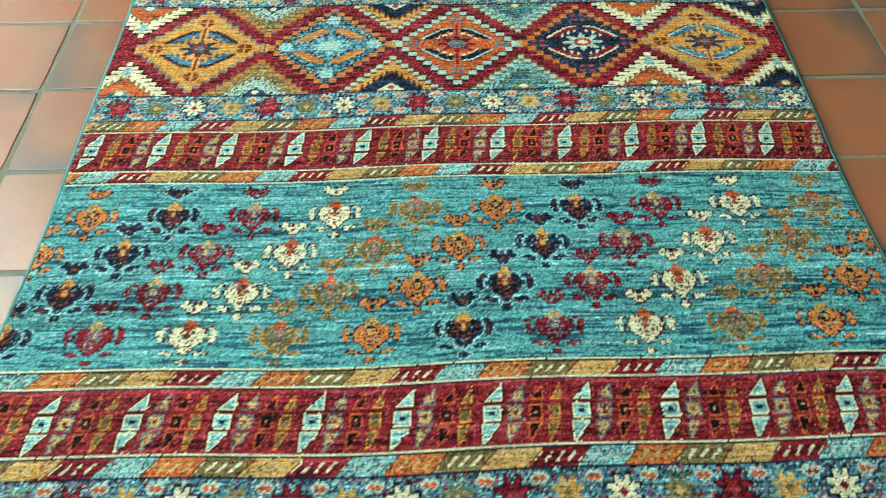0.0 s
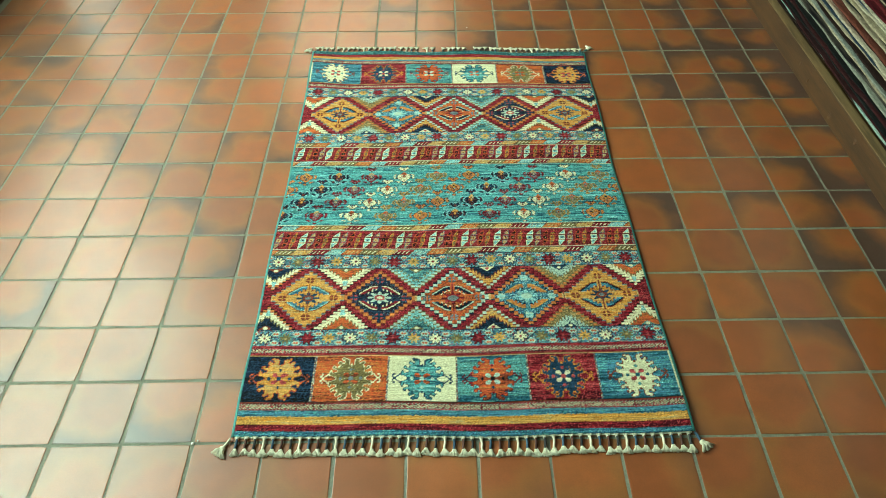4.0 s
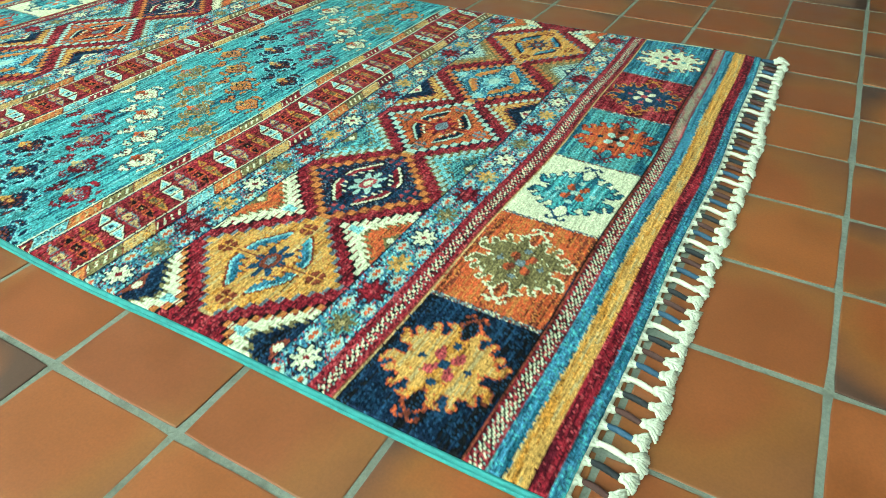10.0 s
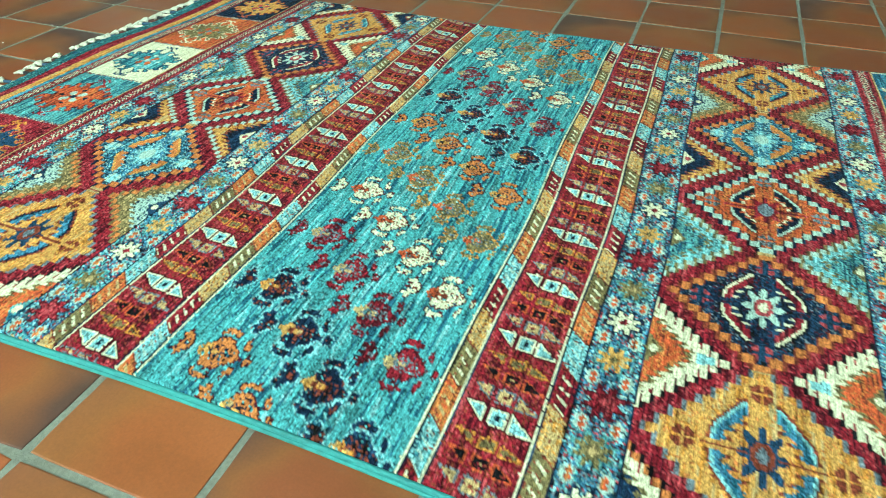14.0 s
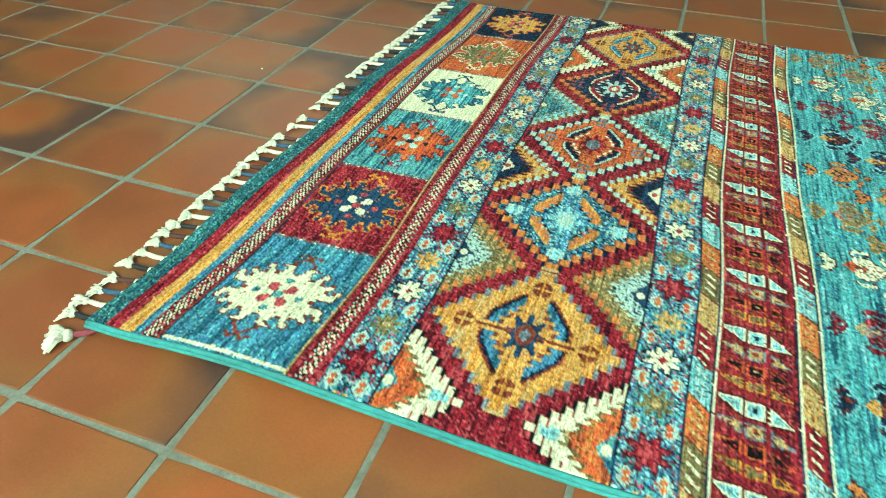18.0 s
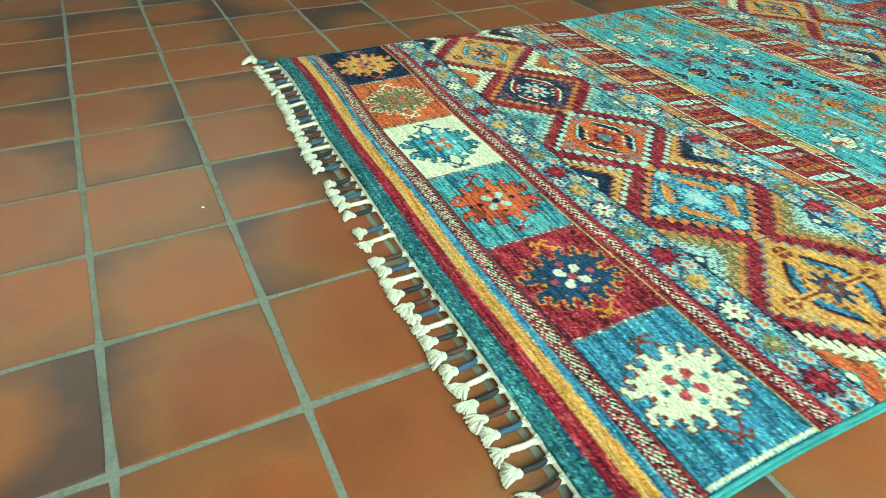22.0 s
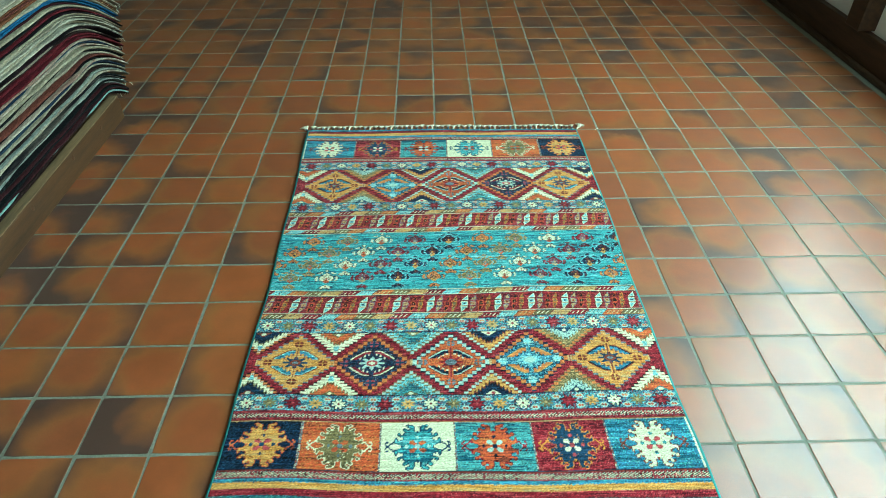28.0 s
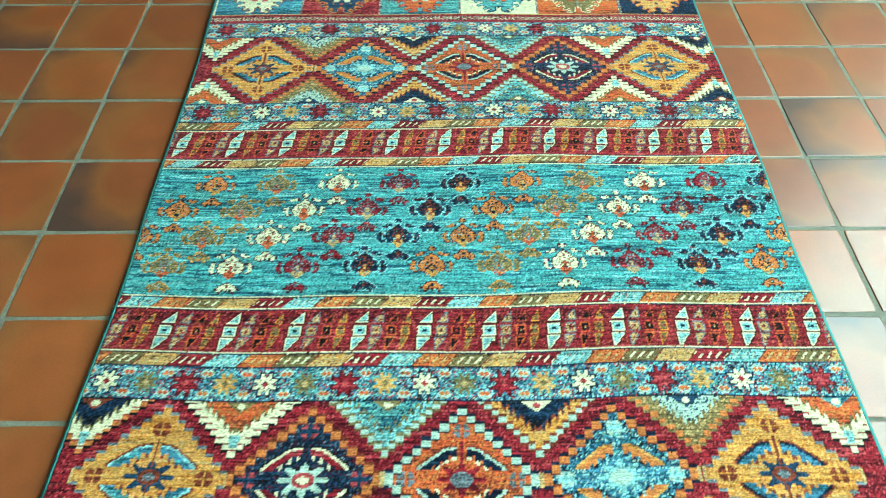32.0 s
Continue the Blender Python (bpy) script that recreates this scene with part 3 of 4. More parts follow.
ink(band(0.6835, 0.6860), "sand"), ink(band(0.6850, 0.6866), "rust"), ink(band(0.6818, 0.6834), "navy")
braid(0.6860, 0.7040)
# the far half is the near half turned round; the turquoise field lies between
weave = np.concatenate([half[::-1], half[:, ::-1]])
# fill, outline, hatch and crown of the flowers
KINDS = [("orange", "wine", "navy", "gold"), ("navy", "indigo", "rust", "gold"), ("maroon", "wine", "greyblue", "sand"), ("cream", "wine", "rust", "coral"), ("olive", "ochre", "greyblue", "coral")]
VU, VV = np.meshgrid(u, (np.arange(2 * NW) + 0.5) * K - NW * K)
# plain stripes at both ends, wider blue and gold at one, a wide teal at the other
for end, cuts, last in ((-1, (0.7040, 0.7195, 0.7375, 0.7535, 0.7700), "blue"), (1, (0.7040, 0.7145, 0.7290, 0.7450, 0.7700), "pine")):
    for lo, hi, c in zip(cuts, cuts[1:], ("blue", "gold", "maroon", last)):
        weave = np.where((end * VV >= lo) & (end * VV < hi), INK[c], weave)
    edge = (end * VV > cuts[1] - 0.0025) & (end * VV < cuts[1] + 0.0005)
    weave = np.where(edge & (rng.random(weave.shape) < 0.6), INK["sand"], weave)
    for c, over, share in (("blue", "turquoise", 0.2), ("maroon", "rose", 0.12), ("pine", "teal", 0.22), ("pine", "indigo", 0.22)):
        weave = np.where((end * VV >= 0.7040) & (weave == INK[c]) & (rng.random(weave.shape) < share), INK[over], weave)
for r in range(4):
    for k in range(-7, 8):
        cx, cv = -0.150 + 0.1000 * k - 0.0495 * r, 0.094 - 0.0545 * r
        fill, line, hatch, crown = KINDS[(k + 3) % 5]
        sign = knotted(FLOWER, np.abs(VU - cx), cv + 0.027 - VV, 0.0025)
        for letter, c in (("o", line), ("f", fill), ("h", hatch), ("c", crown)):
            weave = np.where(sign == letter, INK[c], weave)
        if fill == "navy":
            glow = (np.roll(sign == "o", 1, 0) | np.roll(sign == "o", -1, 0) | np.roll(sign == "o", 1, 1) | np.roll(sign == "o", -1, 1)) & (sign == ".")
            weave = np.where(glow, INK["light"], weave)
        loose = (sign != ".") & (rng.random(weave.shape) < 0.09)
        weave = np.where(loose, INK["sand" if fill == "olive" else hatch], weave)
        weave = np.where((sign != ".") & (rng.random(weave.shape) < 0.05), INK["turquoise"], weave)
# dark and light weft runs in the plain fields
run = rng.normal(0, 1, (NV, NU // 12 + 3))
run = np.stack([np.interp(np.arange(NU), np.arange(NU // 12 + 3) * 12 - (j * 5) % 12, run[j]) for j in range(NV)])
run = 0.75 * run + 0.5 * np.interp(np.arange(NV), np.arange(0, NV + 8, 4), rng.normal(0, 1, NV // 4 + 3)[: len(np.arange(0, NV + 8, 4))])[:, None]
for base, low_c, high_c in (("turquoise", "deep", "light"), ("blue", "deep", "turquoise"), ("teal", "deep", "turquoise"), ("maroon", "wine", "rose"), ("coral", "rust", "orange"), ("navy", "black", "indigo"), ("gold", "ochre", "sand")):
    weave = np.where((weave == INK[base]) & (run < -0.55), INK[low_c], weave)
    weave = np.where((weave == INK[base]) & (run > 1.0), INK[high_c], weave)
# a few knots stray over the edges of every figure
stray = np.roll(weave, 1, 1)
calm = (np.abs(np.abs(VV) - 0.6950) < 0.012) | (np.abs(np.abs(VV) - 0.546) < 0.014)
weave = np.where((rng.random(weave.shape) < 0.035) & ~calm, stray, weave)
stray = np.roll(weave, 1, 0)
weave = np.where((rng.random(weave.shape) < 0.025) & ~calm, stray, weave)

colour = np.array([WOOL[c] for c in NAMES])[weave] * 1.05
# abrash: dye lots that change from row to row and streaks along the weft
rows_tone = np.interp(np.arange(NV), np.arange(0, NV + 12, 6), rng.normal(1, 0.07, NV // 6 + 3)[: len(np.arange(0, NV + 12, 6))])
streak = rng.normal(0, 0.24, (NV, NU // 20 + 2))
streak = np.stack([np.interp(np.arange(NU), np.arange(NU // 20 + 2) * 20 - (j * 7) % 20, streak[j]) for j in range(NV)])
even = np.array([0.22 if c in ("cream", "mint") else 0.55 if c in ("gold", "sand", "orange", "coral") else 1.0 for c in NAMES])[weave]
tone = 1 + even * (rows_tone[:, None] - 1 + streak + rng.normal(0, 0.30, (NV, NU)))
colour = np.clip(colour * np.clip(tone, 0.25, 1.8)[..., None], 0, 1)


def sway(x, y):
    """How the woven lines wander and the long edges bow, in metres."""
    dx = 0.0025 * np.sin(5.1 * y + 0.6) + 0.002 * np.sin(13 * y + 2 + 2 * x) - 0.010 * (x + 0.5) * np.exp(-(((y - 0.15) / 0.38) ** 2)) + 0.008 * (x + 0.5) * y * y
    dy = 0.0028 * np.sin(6.3 * x + 3 * y) + 0.0016 * np.sin(17 * x + 1.3 + 5 * y) + 0.012 * np.exp(-(((x + 0.5) / 0.2) ** 2) - (((y - 0.75) / 0.25) ** 2)) - 0.014 * np.exp(-(((x - 0.5) / 0.3) ** 2) - (((y - 0.75) / 0.25) ** 2))
    return dx, dy


def rise(x, y):
    """Height of the pile's top: thickness, gentle waves, a lifted edge near one corner."""
    z = 0.0095 + 0.0010 * np.sin(9 * x + 1) * np.sin(7 * y + 2) + 0.0006 * np.sin(23 * y + 5 * x)
    z = z + 0.012 * np.exp(-(((x + 0.5) / 0.10) ** 2) - (((y - 0.62) / 0.11) ** 2))
    z = z + 0.005 * np.exp(-(((x - 0.5) / 0.08) ** 2) - (((y + 0.70) / 0.10) ** 2)) + 0.003 * np.exp(-(((y - 0.765) / 0.03) ** 2)) * (1 + np.sin(19 * x))
    return z


rug = thing("rug", pose(RUG_X, RUG_Y, 0), "turquoise and maroon hand-knotted wool rug lying on terracotta tiles", "rug")


def build_pile():
    x, y = VU, VV
    dx, dy = sway(x, y)
    z = rise(x, y) + rng.normal(0, 0.00038, x.shape)
    top = np.stack([x + dx, y + dy, z], -1).reshape(-1, 3)
    idx = np.arange(NV * NU).reshape(NV, NU)
    faces = np.stack([idx[:-1, :-1], idx[:-1, 1:], idx[1:, 1:], idx[1:, :-1]], -1).reshape(-1, 4)
    rim = np.concatenate([idx[0, :], idx[1:, -1], idx[-1, -2::-1], idx[-2:0:-1, 0]])
    low = top[rim].copy()
    low[:, 2] = np.maximum(low[:, 2] - 0.0092, 0.0006)
    n0 = len(top)
    under = n0 + np.arange(len(rim))
    side = np.stack([rim, under, np.roll(under, -1), np.roll(rim, -1)], -1)
    verts, faces = np.concatenate([top, low]), np.concatenate([faces, side])
    me = bpy.data.meshes.new("wool_field")
    me.vertices.add(len(verts)), me.loops.add(4 * len(faces)), me.polygons.add(len(faces))
    me.vertices.foreach_set("co", verts.ravel())
    me.loops.foreach_set("vertex_index", faces.ravel())
    me.polygons.foreach_set("loop_start", np.arange(len(faces)) * 4)
    me.polygons.foreach_set("use_smooth", np.ones(len(faces), bool))
    me.update()
    at = me.attributes.new("knots", "FLOAT_COLOR", "POINT")
    c = np.concatenate([colour.reshape(-1, 3), colour.reshape(-1, 3)[rim]])
    at.data.foreach_set("color", np.c_[c, np.ones(len(c))].ravel())
    me.materials.append(PILE)
    ob = new("wool_field", me)
    ob.parent = rug


build_pile()


def build_binding(side):
    """Two teal cords sewn along a long edge."""
    bm = bmesh.new()
    for off, drop, r in ((0.0012, 0.0030, 0.0026), (0.0042, 0.0052, 0.0023)):
        line = []
        for y in np.linspace(-0.765, 0.765, 150):
            dx, dy = sway(side * 0.5, y)
            z = rise(side * 0.5, y)
            line.append((side * (0.5 + off) + dx, y + dy, max(z - drop, r + 0.0004)))
        tube(bm, line, r, 6)
    part("edge_binding", bm, EDGING, rug, "teal wool cord binding", True)


build_binding(-1), build_binding(1)


def build_selvedge(end):
    """The woven cotton edge that the fringe hangs from: a thin hem whose warps are drawn together in netted points."""
    hem = bmesh.new()
    line = []
    for x in np.linspace(-0.498, 0.498, 140):
        dx, dy = sway(x, end * 0.765)
        line.append((x + dx, end * 0.7655 + dy, max(0.0026, float(rise(x, end * 0.765)) - 0.0065)))
    tube(hem, line, 0.0024, 6)
    part("cotton_hem", hem, COTTON, rug, "off-white cotton hem", True)


NET_POINT = bmesh.new()
for spread in (-0.0055, 0.0, 0.0055):
    tube(NET_POINT, [(spread, 0.003, 0.0046), (spread * 0.6, -0.001, 0.0052), (spread * 0.12, -0.0055, 0.0050)], 0.0024, 6, [0.9, 1.1, 0.9])
bmesh.ops.create_icosphere(NET_POINT, subdivisions=2, radius=0.0037, matrix=Matrix.Translation((0, -0.0050, 0.0048)) @ Matrix.Diagonal((0.95, 1.1, 0.9, 1)))
NET_POINT = mesh_of("net_point", NET_POINT, COTTON, True)

build_selvedge(-1), build_selvedge(1)


def tuft_mesh(seed, grow=1.0):
    """The open end of a tassel: cotton strands that fan out on the floor."""
    r = random.Random(seed)
    bm = bmesh.new()
    bmesh.ops.create_icosphere(bm, subdivisions=2, radius=0.0050 * grow, matrix=Matrix.Translation((0, -0.001, 0.0042)) @ Matrix.Diagonal((1.15, 1, 0.85, 1)))
    for k in range(34):
        a = radians(-42 + 2.55 * k + r.uniform(-4, 4))
        n = (0.0162 + r.uniform(-0.0022, 0.0014)) * grow / math.cos(a) ** 0.7
        lift, bend = r.uniform(0.0, 0.0055) * grow, r.uniform(-0.12, 0.12)
        line = [(math.sin(a) * 0.002, 0, 0.0045), (math.sin(a) * n * 0.5, -math.cos(a) * n * 0.5, 0.0036 + lift), (math.sin(a + bend) * n, -math.cos(a + bend) * n, 0.0014 + lift * 0.5)]
        tube(bm, line, 0.0015 * grow, 4, [1.3, 1.2, 0.9])
    return mesh_of("tuft", bm, COTTON, True)


TUFTS = [tuft_mesh(s, 0.84) for s in range(6)]
BIG_TUFT = tuft_mesh(20, 1.15)


def cord_mesh(colour_name, length):
    """A wrapped cord that hangs from the edge, thicker in the middle, with the windings showing."""
    bm = bmesh.new()
    pts, tap = [], []
    for k in range(13):
        s = k / 12
        pts.append((0.0008 * math.sin(5 * s), -length * s, 0.0062 - 0.0030 * s))
        tap.append((0.80 + 0.18 * math.sin(math.pi * s)) * (1.05 if k % 2 else 0.95))
    tube(bm, pts, 0.0030, 7, tap)
    return mesh_of("tassel_" + colour_name, bm, CORDS[colour_name], True)


CORD_LENGTH = 0.024
CORD_MESH = {c: cord_mesh(c, CORD_LENGTH) for c in CORDS}


def build_fringe(end):
    r = random.Random(40 + end)
    order = ["blue", "brown", "black", "white"]
    lean = 0.0
    for k in range(51):
        x = -0.492 + 0.01965 * k
        dx, dy = sway(x, end * 0.765)
        lean = 0.6 * lean + r.uniform(-1, 1) * (2.5 if end < 0 else 6)
        if r.random() < (0.02 if end < 0 else 0.035):
            continue
        t = new("tassel", CORD_MESH[order[k % 4] if end < 0 else order[(k + 2) % 4]])
        t.parent = rug
        turn = lean + (0 if end < 0 else 180)
        t.matrix_basis = pose(x + dx, end * 0.771 + dy, 0.0, 0, 0, turn) @ Matrix.Diagonal((1, r.uniform(0.94, 1.06), 1, 1))
        f = new("tuft", TUFTS[r.randrange(6)])
        f.parent = t
        f.matrix_basis = pose(0, -CORD_LENGTH, 0, 0, 0, r.uniform(-1, 1) * (8 if end < 0 else 20)) @ Matrix.Diagonal((r.uniform(0.92, 1.2), r.uniform(0.88, 1.1), r.uniform(0.7, 1.05), 1))
        p = new("net_point", NET_POINT)
        p.parent = rug
        p.matrix_basis = pose(x + dx, end * 0.765 + dy, 0, 0, 0, 0 if end < 0 else 180)
    for side, c in ((-1, "white" if end < 0 else "red"), (1, "blue" if end < 0 else "teal")):
        t = new("corner_tassel", CORD_MESH[c])
        t.parent = rug
        tagged(t, "large corner tassel splayed on the tiles")
        t.matrix_basis = pose(side * 0.507, end * 0.765, 0, 0, 0, (0 if end < 0 else 180) + {(-1, -1): -30, (-1, 1): 28, (1, -1): 32, (1, 1): -40}[end, side]) @ Matrix.Diagonal((1.1, 1.05, 1.1, 1))
        f = new("tuft", BIG_TUFT)
        f.parent = t
        f.matrix_basis = pose(0, -CORD_LENGTH, 0)


build_fringe(-1), build_fringe(1)


# ---- stacked rugs on a timber base ----
def build_base():
    """A low pine frame: long front board with knots, an end board and bearers."""
    b = thing("pallet_base", pose(1.215, 0, 0), "low varnished pine base that carries the stacked rugs", "base")
    part("front_board", box(bmesh.new(), (0.0, -0.915, 0.0), (0.034, 3.4, 0.088), 0.003), PINE, b)
    part("worn_edge", box(bmesh.new(), (0.001, -0.914, 0.0882), (0.033, 3.39, 0.0912), 0.001), PALE_PINE, b, "pale worn top edge")
    part("end_board", box(bmesh.new(), (0.036, -0.915, 0.0), (1.3, -0.885, 0.086), 0.003), PINE, b)
    part("top_board", box(bmesh.new(), (0.036, -0.883, 0.060), (1.3, 3.4, 0.084), 0.002), PINE, b)
    r = random.Random(5)
    for y in (-0.72, -0.49, -0.2, 0.05, 0.16, 0.33, 0.52, 0.6, 0.93, 1.16, 1.4, 1.8):
        bm = bmesh.new()
        s = r.uniform(0.004, 0.011)
        bmesh.ops.create_uvsphere(bm, u_segments=10, v_segments=5, radius=1)
        for v in bm.verts:
            v.co = Vector((v.co.x * 0.0012, v.co.y * s * 0.8, v.co.z * s))
        part("wood_knot", bm, KNOT, b, "", True, pose(0.0, y, r.uniform(0.02, 0.07)))
    return b


build_base()


def weave_material(name, warm, stripe, period):
    """Edge-on wool: weft lines of two colours along the fold, and pile fuzz."""
    m, n, l, b = material(name, 0.95)
    co = n.new("ShaderNodeTexCoord")
    fine = noise_tex(n, l, stretched(n, l, co.outputs["Object"], (1, 0.35, 1)), 210, 3.0, 0.6)
    slow = noise_tex(n, l, stretched(n, l, co.outputs["Object"], (1, 0.07, 3)), period, 2.0, 0.5)
    r = ramp(n, [(0.44, warm), (0.62, tuple((p + 2 * q) / 3 for p, q in zip(warm, stripe)))])
    l.new(slow.outputs[0], r.inputs[0])
    r2 = ramp(n, [(0.3, grey(0.62)), (0.7, grey(1.25))])
    l.new(fine.outputs[0], r2.inputs[0])
    l.new(mixed(n, l, r.outputs[0], r2.outputs[0], 1.0, "MULTIPLY"), b.inputs["Base Color"])
    b.inputs["Specular IOR Level"].default_value = 0.1
    add_bump(n, l, b, fine.outputs[0], 0.9, 0.004)
    return m


# main colour, second colour, label
WEAVES = [
    ((0.030, 0.014, 0.012), (0.010, 0.008, 0.008), "dark brown folded wool rug in a stack"), ((0.22, 0.40, 0.36), (0.36, 0.48, 0.42), "pale turquoise folded rug with a corded edge"),
    ((0.050, 0.010, 0.012), (0.020, 0.012, 0.014), "maroon folded wool rug in a stack"), ((0.006, 0.008, 0.009), (0.014, 0.018, 0.018), "black folded wool rug in a stack"),
    ((0.28, 0.30, 0.25), (0.12, 0.15, 0.15), "pale grey-green folded rug in a stack"), ((0.014, 0.012, 0.016), (0.16, 0.14, 0.11), "dark slate folded rug in a stack"),
    ((0.16, 0.045, 0.030), (0.06, 0.015, 0.015), "rust red folded wool rug in a stack"), ((0.40, 0.35, 0.25), (0.20, 0.15, 0.11), "cream folded flatweave rug in a stack"),
    ((0.010, 0.024, 0.050), (0.04, 0.07, 0.10), "indigo blue folded rug in a stack"), ((0.48, 0.43, 0.33), (0.22, 0.06, 0.04), "cream and rust folded rug in a stack"),
    ((0.007, 0.006, 0.007), (0.024, 0.006, 0.010), "black and wine folded rug in a stack"), ((0.085, 0.007, 0.012), (0.15, 0.016, 0.020), "wine red folded wool rug in a stack"),
    ((0.33, 0.28, 0.19), (0.45, 0.39, 0.27), "beige folded flatweave rug in a stack"), ((0.52, 0.48, 0.36), (0.03, 0.024, 0.02), "cream folded rug with a dark checked edge"),
    ((0.34, 0.24, 0.12), (0.55, 0.50, 0.36), "sand coloured folded rug in a stack"), ((0.014, 0.10, 0.22), (0.02, 0.14, 0.26), "bright blue folded rug in a stack"),
    ((0.16, 0.055, 0.025), (0.36, 0.22, 0.10), "brown and gold folded rug in a stack")]
# from the bottom up
ORDER = [0, 1, 2, 3, 2, 4, 3, 4, 5, 3, 7, 4, 0, 7, 8, 9, 10, 6, 7, 3, 12, 9, 8, 9, 11, 11, 0, 7, 10, 13, 12, 13, 7, 12, 10, 11, 3, 12, 2, 15, 15, 12, 16, 6, 16, 12, 9]


def build_stack():
    """Folded rugs one on another; their ends slide outwards and droop over the base's end."""
    z = 0.0915
    r = random.Random(11)
    mats = [weave_material("stacked_wool", tuple(0.60 * v for v in m), tuple(0.60 * v for v in s), 26.0 + 9 * (k % 3)) for k, (m, s, _) in enumerate(WEAVES)]
    total = len(ORDER)
    for k, which in enumerate(ORDER):
        f = k / (total - 1)
        thick = (0.0106 if which in (11, 7, 12, 13) else 0.0066 if which in (3, 10, 0) else 0.0090) + r.uniform(-0.0024, 0.0027)
        t = thing("folded_rug", pose(1.250 + 0.0015 * k + r.uniform(-0.009, 0.009), 0, 0), WEAVES[which][2], "rug", "rugs stacked on the timber base")
        fold, ph = thick / 2 * 0.74, r.uniform(0, 6)
        begin, finish = -0.90 + 0.10 * f, -1.08 - 0.275 * f + r.uniform(-0.014, 0.014)
        drop = 0.070 + 0.165 * f
        ys = list(np.linspace(finish, begin, 8)) + list(np.linspace(begin + 0.06, 3.35, 70))
        bm = bmesh.new()
        rings = []
        for y in ys:
            s = max(0.0, (begin - y) / (begin - finish))
            dz = -drop * s ** 1.7
            wave = 0.0034 * math.sin(5.3 * y + ph) + 0.0022 * math.sin(19 * y + 2 * ph) + 0.0014 * math.sin(43 * y + 5 * ph)
            lift = 0.0012 * math.sin(7 * y + ph) + 0.0006 * math.sin(31 * y + ph)
            mid = z + thick / 2 + dz + lift
            ring = [Vector((1.05, y, mid + fold))]
            for q in range(7):
                ang = math.pi / 2 + math.pi * q / 6
                ring.append(Vector((fold + fold * math.cos(ang) * 1.3 + wave, y, mid + fold * math.sin(ang))))
            ring.append(Vector((1.05, y, mid - fold)))
            rings.append([bm.verts.new(v) for v in ring])
        end_z = z + thick / 2 - drop
        for p, q in zip(rings, rings[1:]):
            for i in range(len(p) - 1):
                bm.faces.new((p[i], p[i + 1], q[i + 1], q[i]))
        bm.faces.new(rings[0]), bm.faces.new(rings[-1][::-1])
        bmesh.ops.recalc_face_normals(bm, faces=bm.faces)
        part("rug_body", bm, mats[which], t, "", True)
        if k % 2 == 0:
            bm = bmesh.new()
            for j in range(60):
                if r.random() < 0.45:
                    continue
                x, n = 0.004 + 0.017 * j + r.uniform(-0.006, 0.006), r.uniform(0.3, 1.0)
                tube(bm, [(x, finish + 0.004, end_z), (x + r.uniform(-0.004, 0.004), finish - 0.004 * n, end_z - 0.008 * n), (x + r.uniform(-0.008, 0.008), finish - 0.006 * n, max(0.003, end_z - 0.022 * n))], 0.0013, 4, [1, 1, 0.6])
            part("fringe", bm, COTTON, t, "short off-white cotton fringe", True)
        z += thick
    # the top rug shows its border: a dark band with cream lozenges and a rust line beside the cream field
    border = part("border", box(bmesh.new(), (0.055, -0.60, z - 0.003), (0.130, 3.3, z + 0.001), 0.001), mats[0], t, "dark brown woven border")
    part("border_line", box(bmesh.new(), (0.150, -0.60, z - 0.003), (0.158, 3.3, z + 0.0012), 0.001), mats[6], t, "thin rust line")
    lozenge = bmesh.new()
    ring = [lozenge.verts.new((0.026 * math.cos(a) * (1.0 if q % 2 == 0 else 0.72), 0.030 * math.sin(a) * (1.0 if q % 2 == 0 else 0.72), 0.0)) for q, a in ((q, math.pi * q / 4) for q in range(8))]
    low = [lozenge.verts.new((v.co.x, v.co.y, -0.002)) for v in ring]
    lozenge.faces.new(ring)
    for q in range(8):
        lozenge.faces.new((low[q], low[(q + 1) % 8], ring[(q + 1) % 8], ring[q]))
    lozenge = mesh_of("lozenge", lozenge, mats[7])
    for q in range(48):
        ob = new("lozenge", lozenge)
        ob.parent = border
        ob.matrix_basis = pose(0.0925, -0.56 + 0.08 * q, z + 0.0022)
    part("field", box(bmesh.new(), (0.172, -0.60, z - 0.003), (1.03, 3.3, z + 0.0008), 0.001), simple("peach_wool", (0.21, 0.15, 0.095), 0.95, 0.4, 90, 0.6), t, "peach wool field with small dark flowers")
    motif = lozenge.copy()
    motif.materials.clear()
    motif.materials.append(mats[16])
    for q in range(90):
        ob = new("motif", motif)
        ob.parent = t
        ob.matrix_basis = pose(0.21 + 0.075 * (q % 3) + r.uniform(-0.01, 0.01), -0.55 + 0.043 * q, z + 0.0024, 0, 0, r.uniform(0, 90)) @ Matrix.Diagonal((r.uniform(0.3, 0.6), r.uniform(0.3, 0.6), 1, 1))
    return z


build_stack()


def speck(x, y, size, seed):
    """A crumb of plaster on the tiles."""
    r = random.Random(seed)
    bm = bmesh.new()
    bmesh.ops.create_icosphere(bm, subdivisions=1, radius=size)
    for v in bm.verts:
        v.co = Vector((v.co.x * r.uniform(0.8, 1.2), v.co.y * r.uniform(0.8, 1.2), v.co.z * r.uniform(0.5, 0.8) + size * 0.6))
    ob = new("plaster_crumb", mesh_of("plaster_crumb", bm, PLASTER, True))
    ob.matrix_basis = pose(x, y, 0.0)
    tagged(ob, "tiny white plaster crumb lying on the terracotta tiles", "crumb", "crumbs on the floor")


speck(0.044, 0.954, 0.0021, 1)
speck(-0.619, -0.777, 0.0040, 2)
speck(-0.610, -0.770, 0.0024, 3)


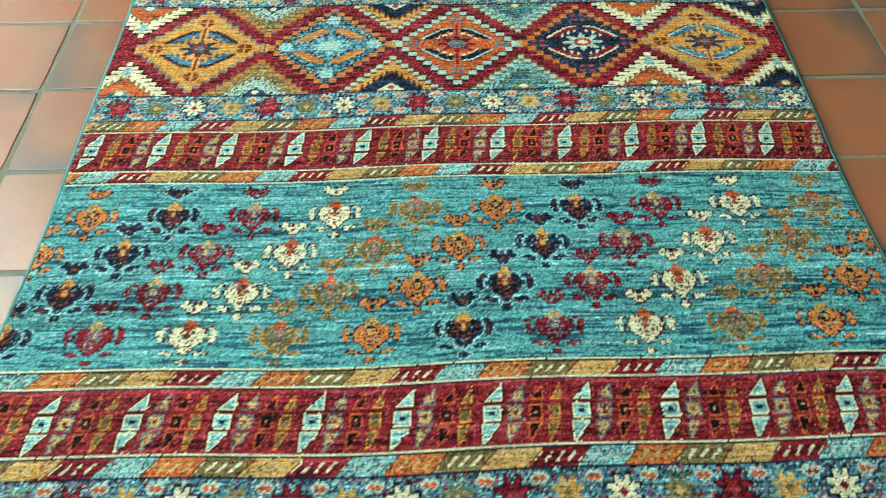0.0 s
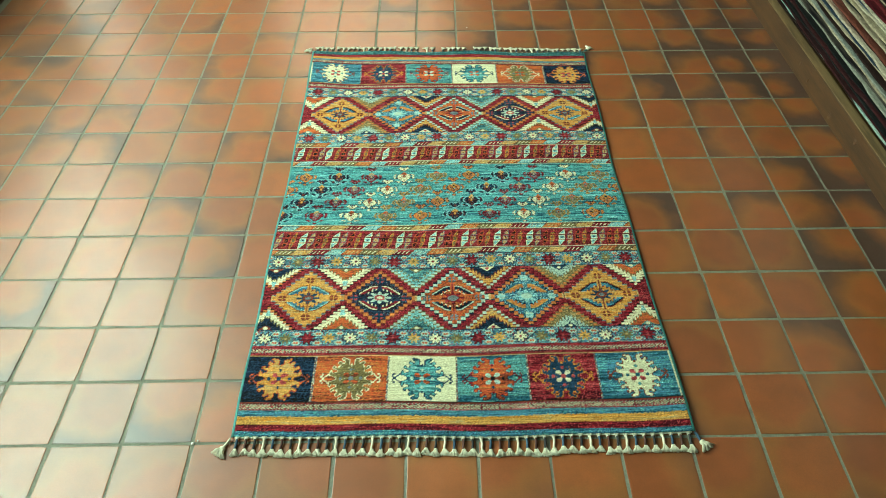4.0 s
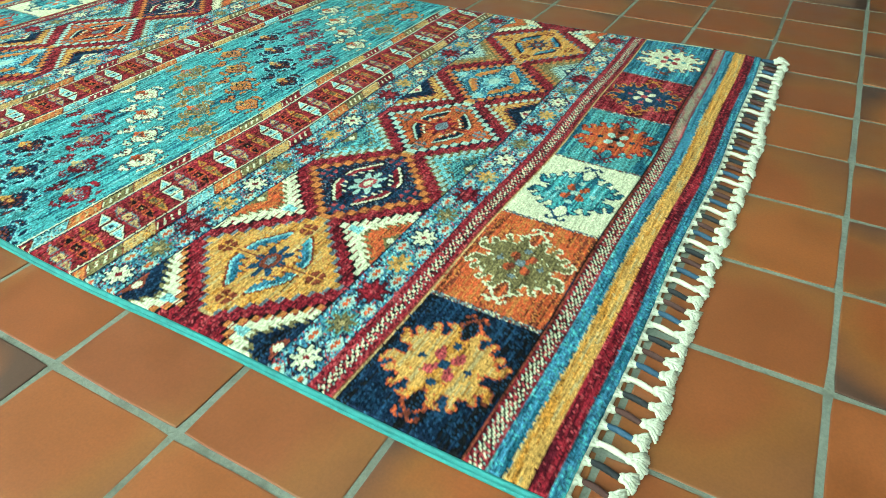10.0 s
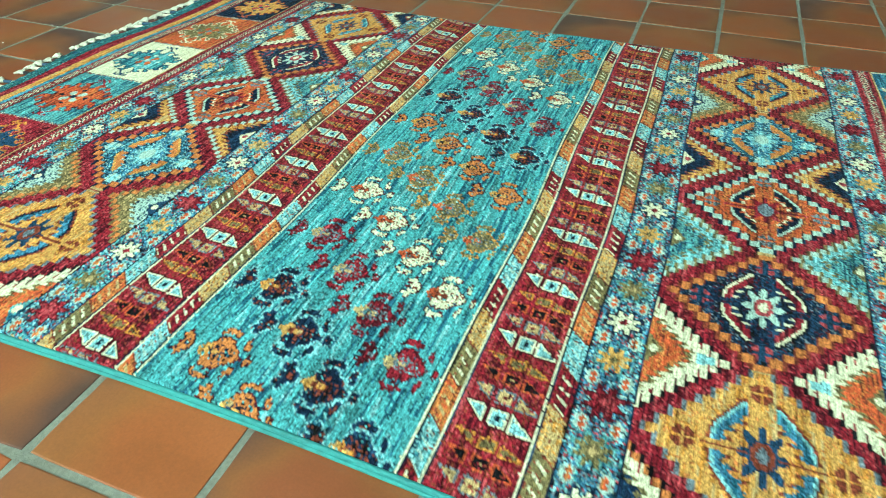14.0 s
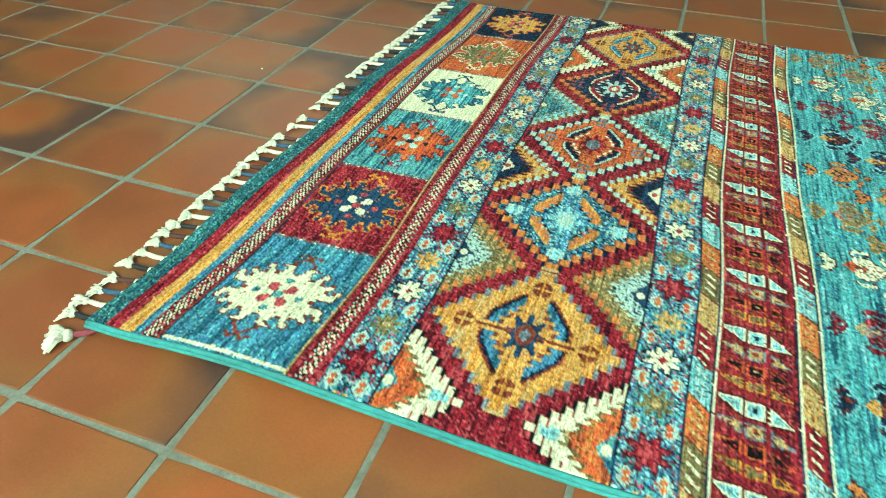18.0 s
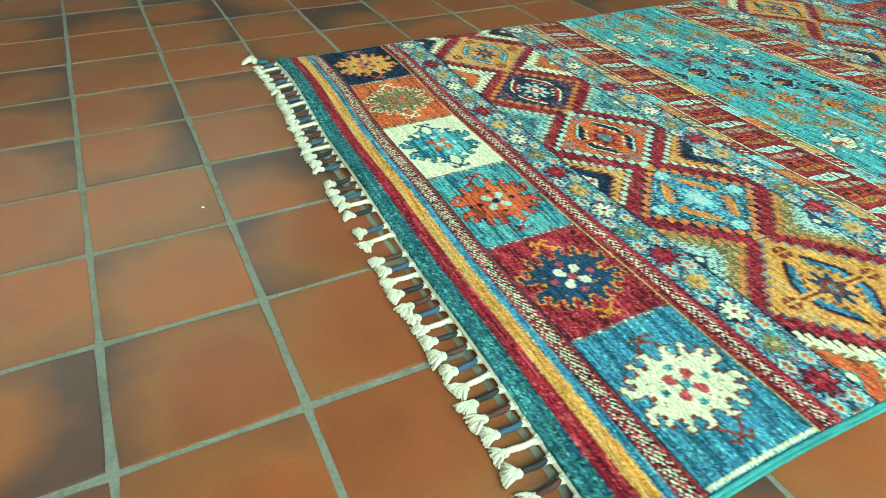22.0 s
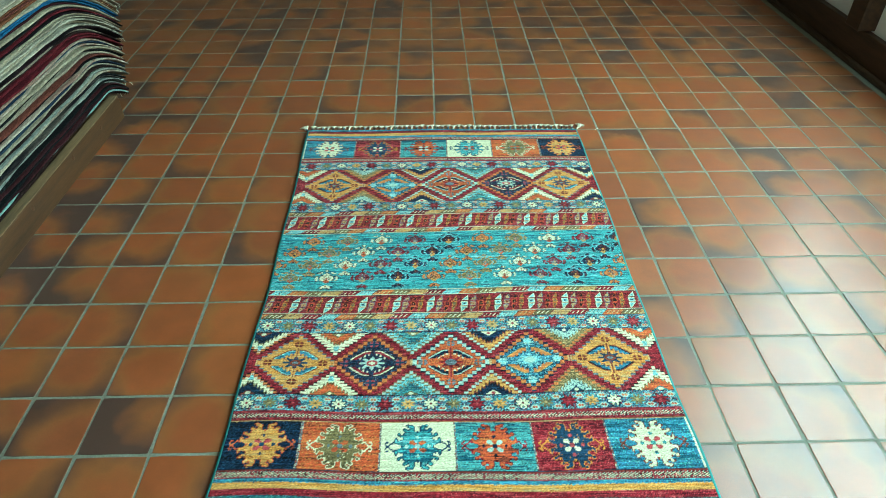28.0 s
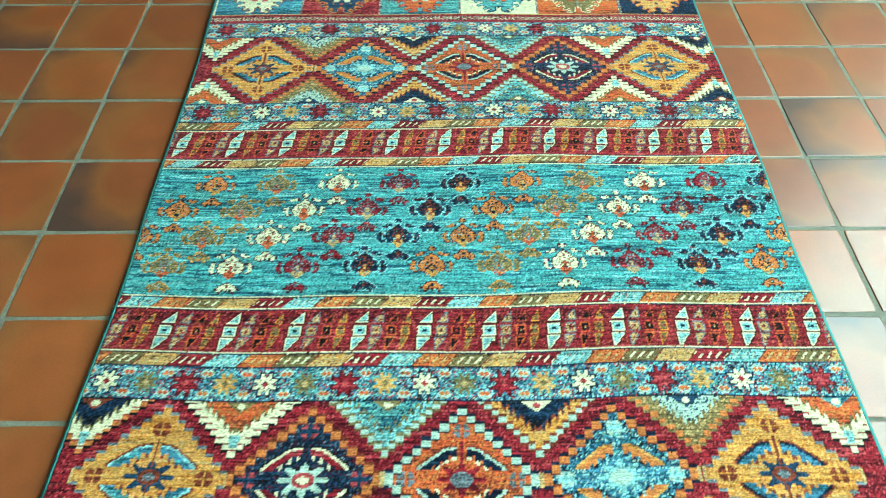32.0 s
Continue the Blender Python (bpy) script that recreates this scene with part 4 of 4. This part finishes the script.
# ---- floor tiles ----
def tile_mesh(mat, seed):
    """A pressed clay tile with slightly ragged arrises and worn corners."""
    r = random.Random(seed)
    s, h, n = 0.0742, 0.010, 7
    outline = []
    for turn in range(4):
        for k in range(n):
            along = -s + 2 * s * k / n
            off = s + r.uniform(-0.0004, 0.0003) - (0.0010 if k == 0 else 0)
            if k == 0:
                along += 0.0010
            c, d = ((along, -off), (off, along), (-along, off), (-off, -along))[turn]
            outline.append((c, d))
    bm = bmesh.new()
    low = [bm.verts.new((x, y, -h)) for x, y in outline]
    mid = [bm.verts.new((x, y, -0.0004)) for x, y in outline]
    q = (s - 0.0014) / s
    top = [bm.verts.new((x * q, y * q, 0)) for x, y in outline]
    m = len(outline)
    for i in range(m):
        j = (i + 1) % m
        bm.faces.new((low[i], low[j], mid[j], mid[i])), bm.faces.new((mid[i], mid[j], top[j], top[i]))
    bm.faces.new(top)
    return mesh_of("tile", bm, mat)


floor = new("floor", mesh_of("floor", box(bmesh.new(), (FLOOR_X[0], FLOOR_Y[0], -0.12), (FLOOR_X[1], FLOOR_Y[1], -0.0011)), GROUT))
tagged(floor, "terracotta quarry tile floor with pale grey-green joints", "floor", kind="structure")
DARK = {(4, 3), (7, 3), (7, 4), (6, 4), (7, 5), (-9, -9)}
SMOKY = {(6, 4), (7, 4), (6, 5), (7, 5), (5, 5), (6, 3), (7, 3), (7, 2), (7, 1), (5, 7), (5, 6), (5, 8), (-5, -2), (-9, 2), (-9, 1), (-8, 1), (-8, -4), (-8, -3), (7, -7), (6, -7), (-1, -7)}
FLASHED = {(4, 2), (5, 3), (6, 2), (7, 1), (-5, -2), (-9, 2), (-9, 1), (-8, 1), (6, 0), (5, 6), (6, 1), (7, 2), (4, 4), (6, 3), (-2, -8), (7, 0), (3, 2), (-1, 5), (-1, 6), (1, 5), (3, -1), (5, -1), (3, -3), (4, -2), (-5, -1), (-6, -1), (-6, -4), (-6, -5), (-5, -5), (-6, 4), (-5, 5), (-8, 2), (-4, 1), (-2, 6), (-1, 8),
           (0, -7), (2, -8), (5, -8), (-4, 4), (1, 7), (2, 6), (2, 5), (-4, -1), (3, -3), (-9, -1), (4, -3), (-8, -5)}
TILES = [[tile_mesh(m, 10 * q + v) for v in range(4)] for q, m in enumerate((TILE_PLAIN, TILE_FLASHED, TILE_DARK, TILE_SMOKY_SHADED))]
r = random.Random(3)
far_v, far_f = [], []
for i in range(-21, 17):
    for j in range(-23, 25):
        x, y = (i + 0.5) * PITCH, (j + 0.5) * PITCH
        if not (FLOOR_X[0] + 0.08 < x < FLOOR_X[1] - 0.08 and FLOOR_Y[0] + 0.08 < y < FLOOR_Y[1] - 0.08) or (x > 1.38 and y > -0.8):
            continue
        lift, dx, dy, spin = r.uniform(-0.0005, 0.0005), r.uniform(-0.001, 0.001), r.uniform(-0.001, 0.001), r.randrange(4)
        if -9 <= i <= 7 and -9 <= j <= 8 and not (-2 <= i <= 1 and -2 <= j <= 1):
            roll_ = r.random()
            # smoked tiles; the rows by the stack's base also carry its shade as colour
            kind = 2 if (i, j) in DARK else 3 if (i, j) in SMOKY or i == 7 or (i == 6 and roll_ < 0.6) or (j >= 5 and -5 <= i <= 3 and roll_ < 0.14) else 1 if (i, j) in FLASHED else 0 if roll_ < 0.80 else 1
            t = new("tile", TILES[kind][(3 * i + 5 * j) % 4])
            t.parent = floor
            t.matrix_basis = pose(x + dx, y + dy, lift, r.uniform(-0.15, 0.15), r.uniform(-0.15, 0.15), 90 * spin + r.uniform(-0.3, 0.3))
        else:
            n0 = len(far_v)
            s, q = 0.0742, 0.0728
            for z, e in ((-0.010, s), (-0.0004, s), (0.0, q)):
                far_v += [(x + dx + a * e, y + dy + b * e, lift + z) for a, b in ((-1, -1), (1, -1), (1, 1), (-1, 1))]
            for base in (0, 4):
                far_f += [(n0 + base + a, n0 + base + (a + 1) % 4, n0 + base + 4 + (a + 1) % 4, n0 + base + 4 + a) for a in range(4)]
            far_f.append((n0 + 8, n0 + 9, n0 + 10, n0 + 11))
me = bpy.data.meshes.new("far_tiles")
me.from_pydata(far_v, [], far_f)
me.materials.append(TILE_FAR)
far = new("far_tiles", me)
far.parent = floor
tagged(far, "terracotta quarry tiles further off", kind="stuff")
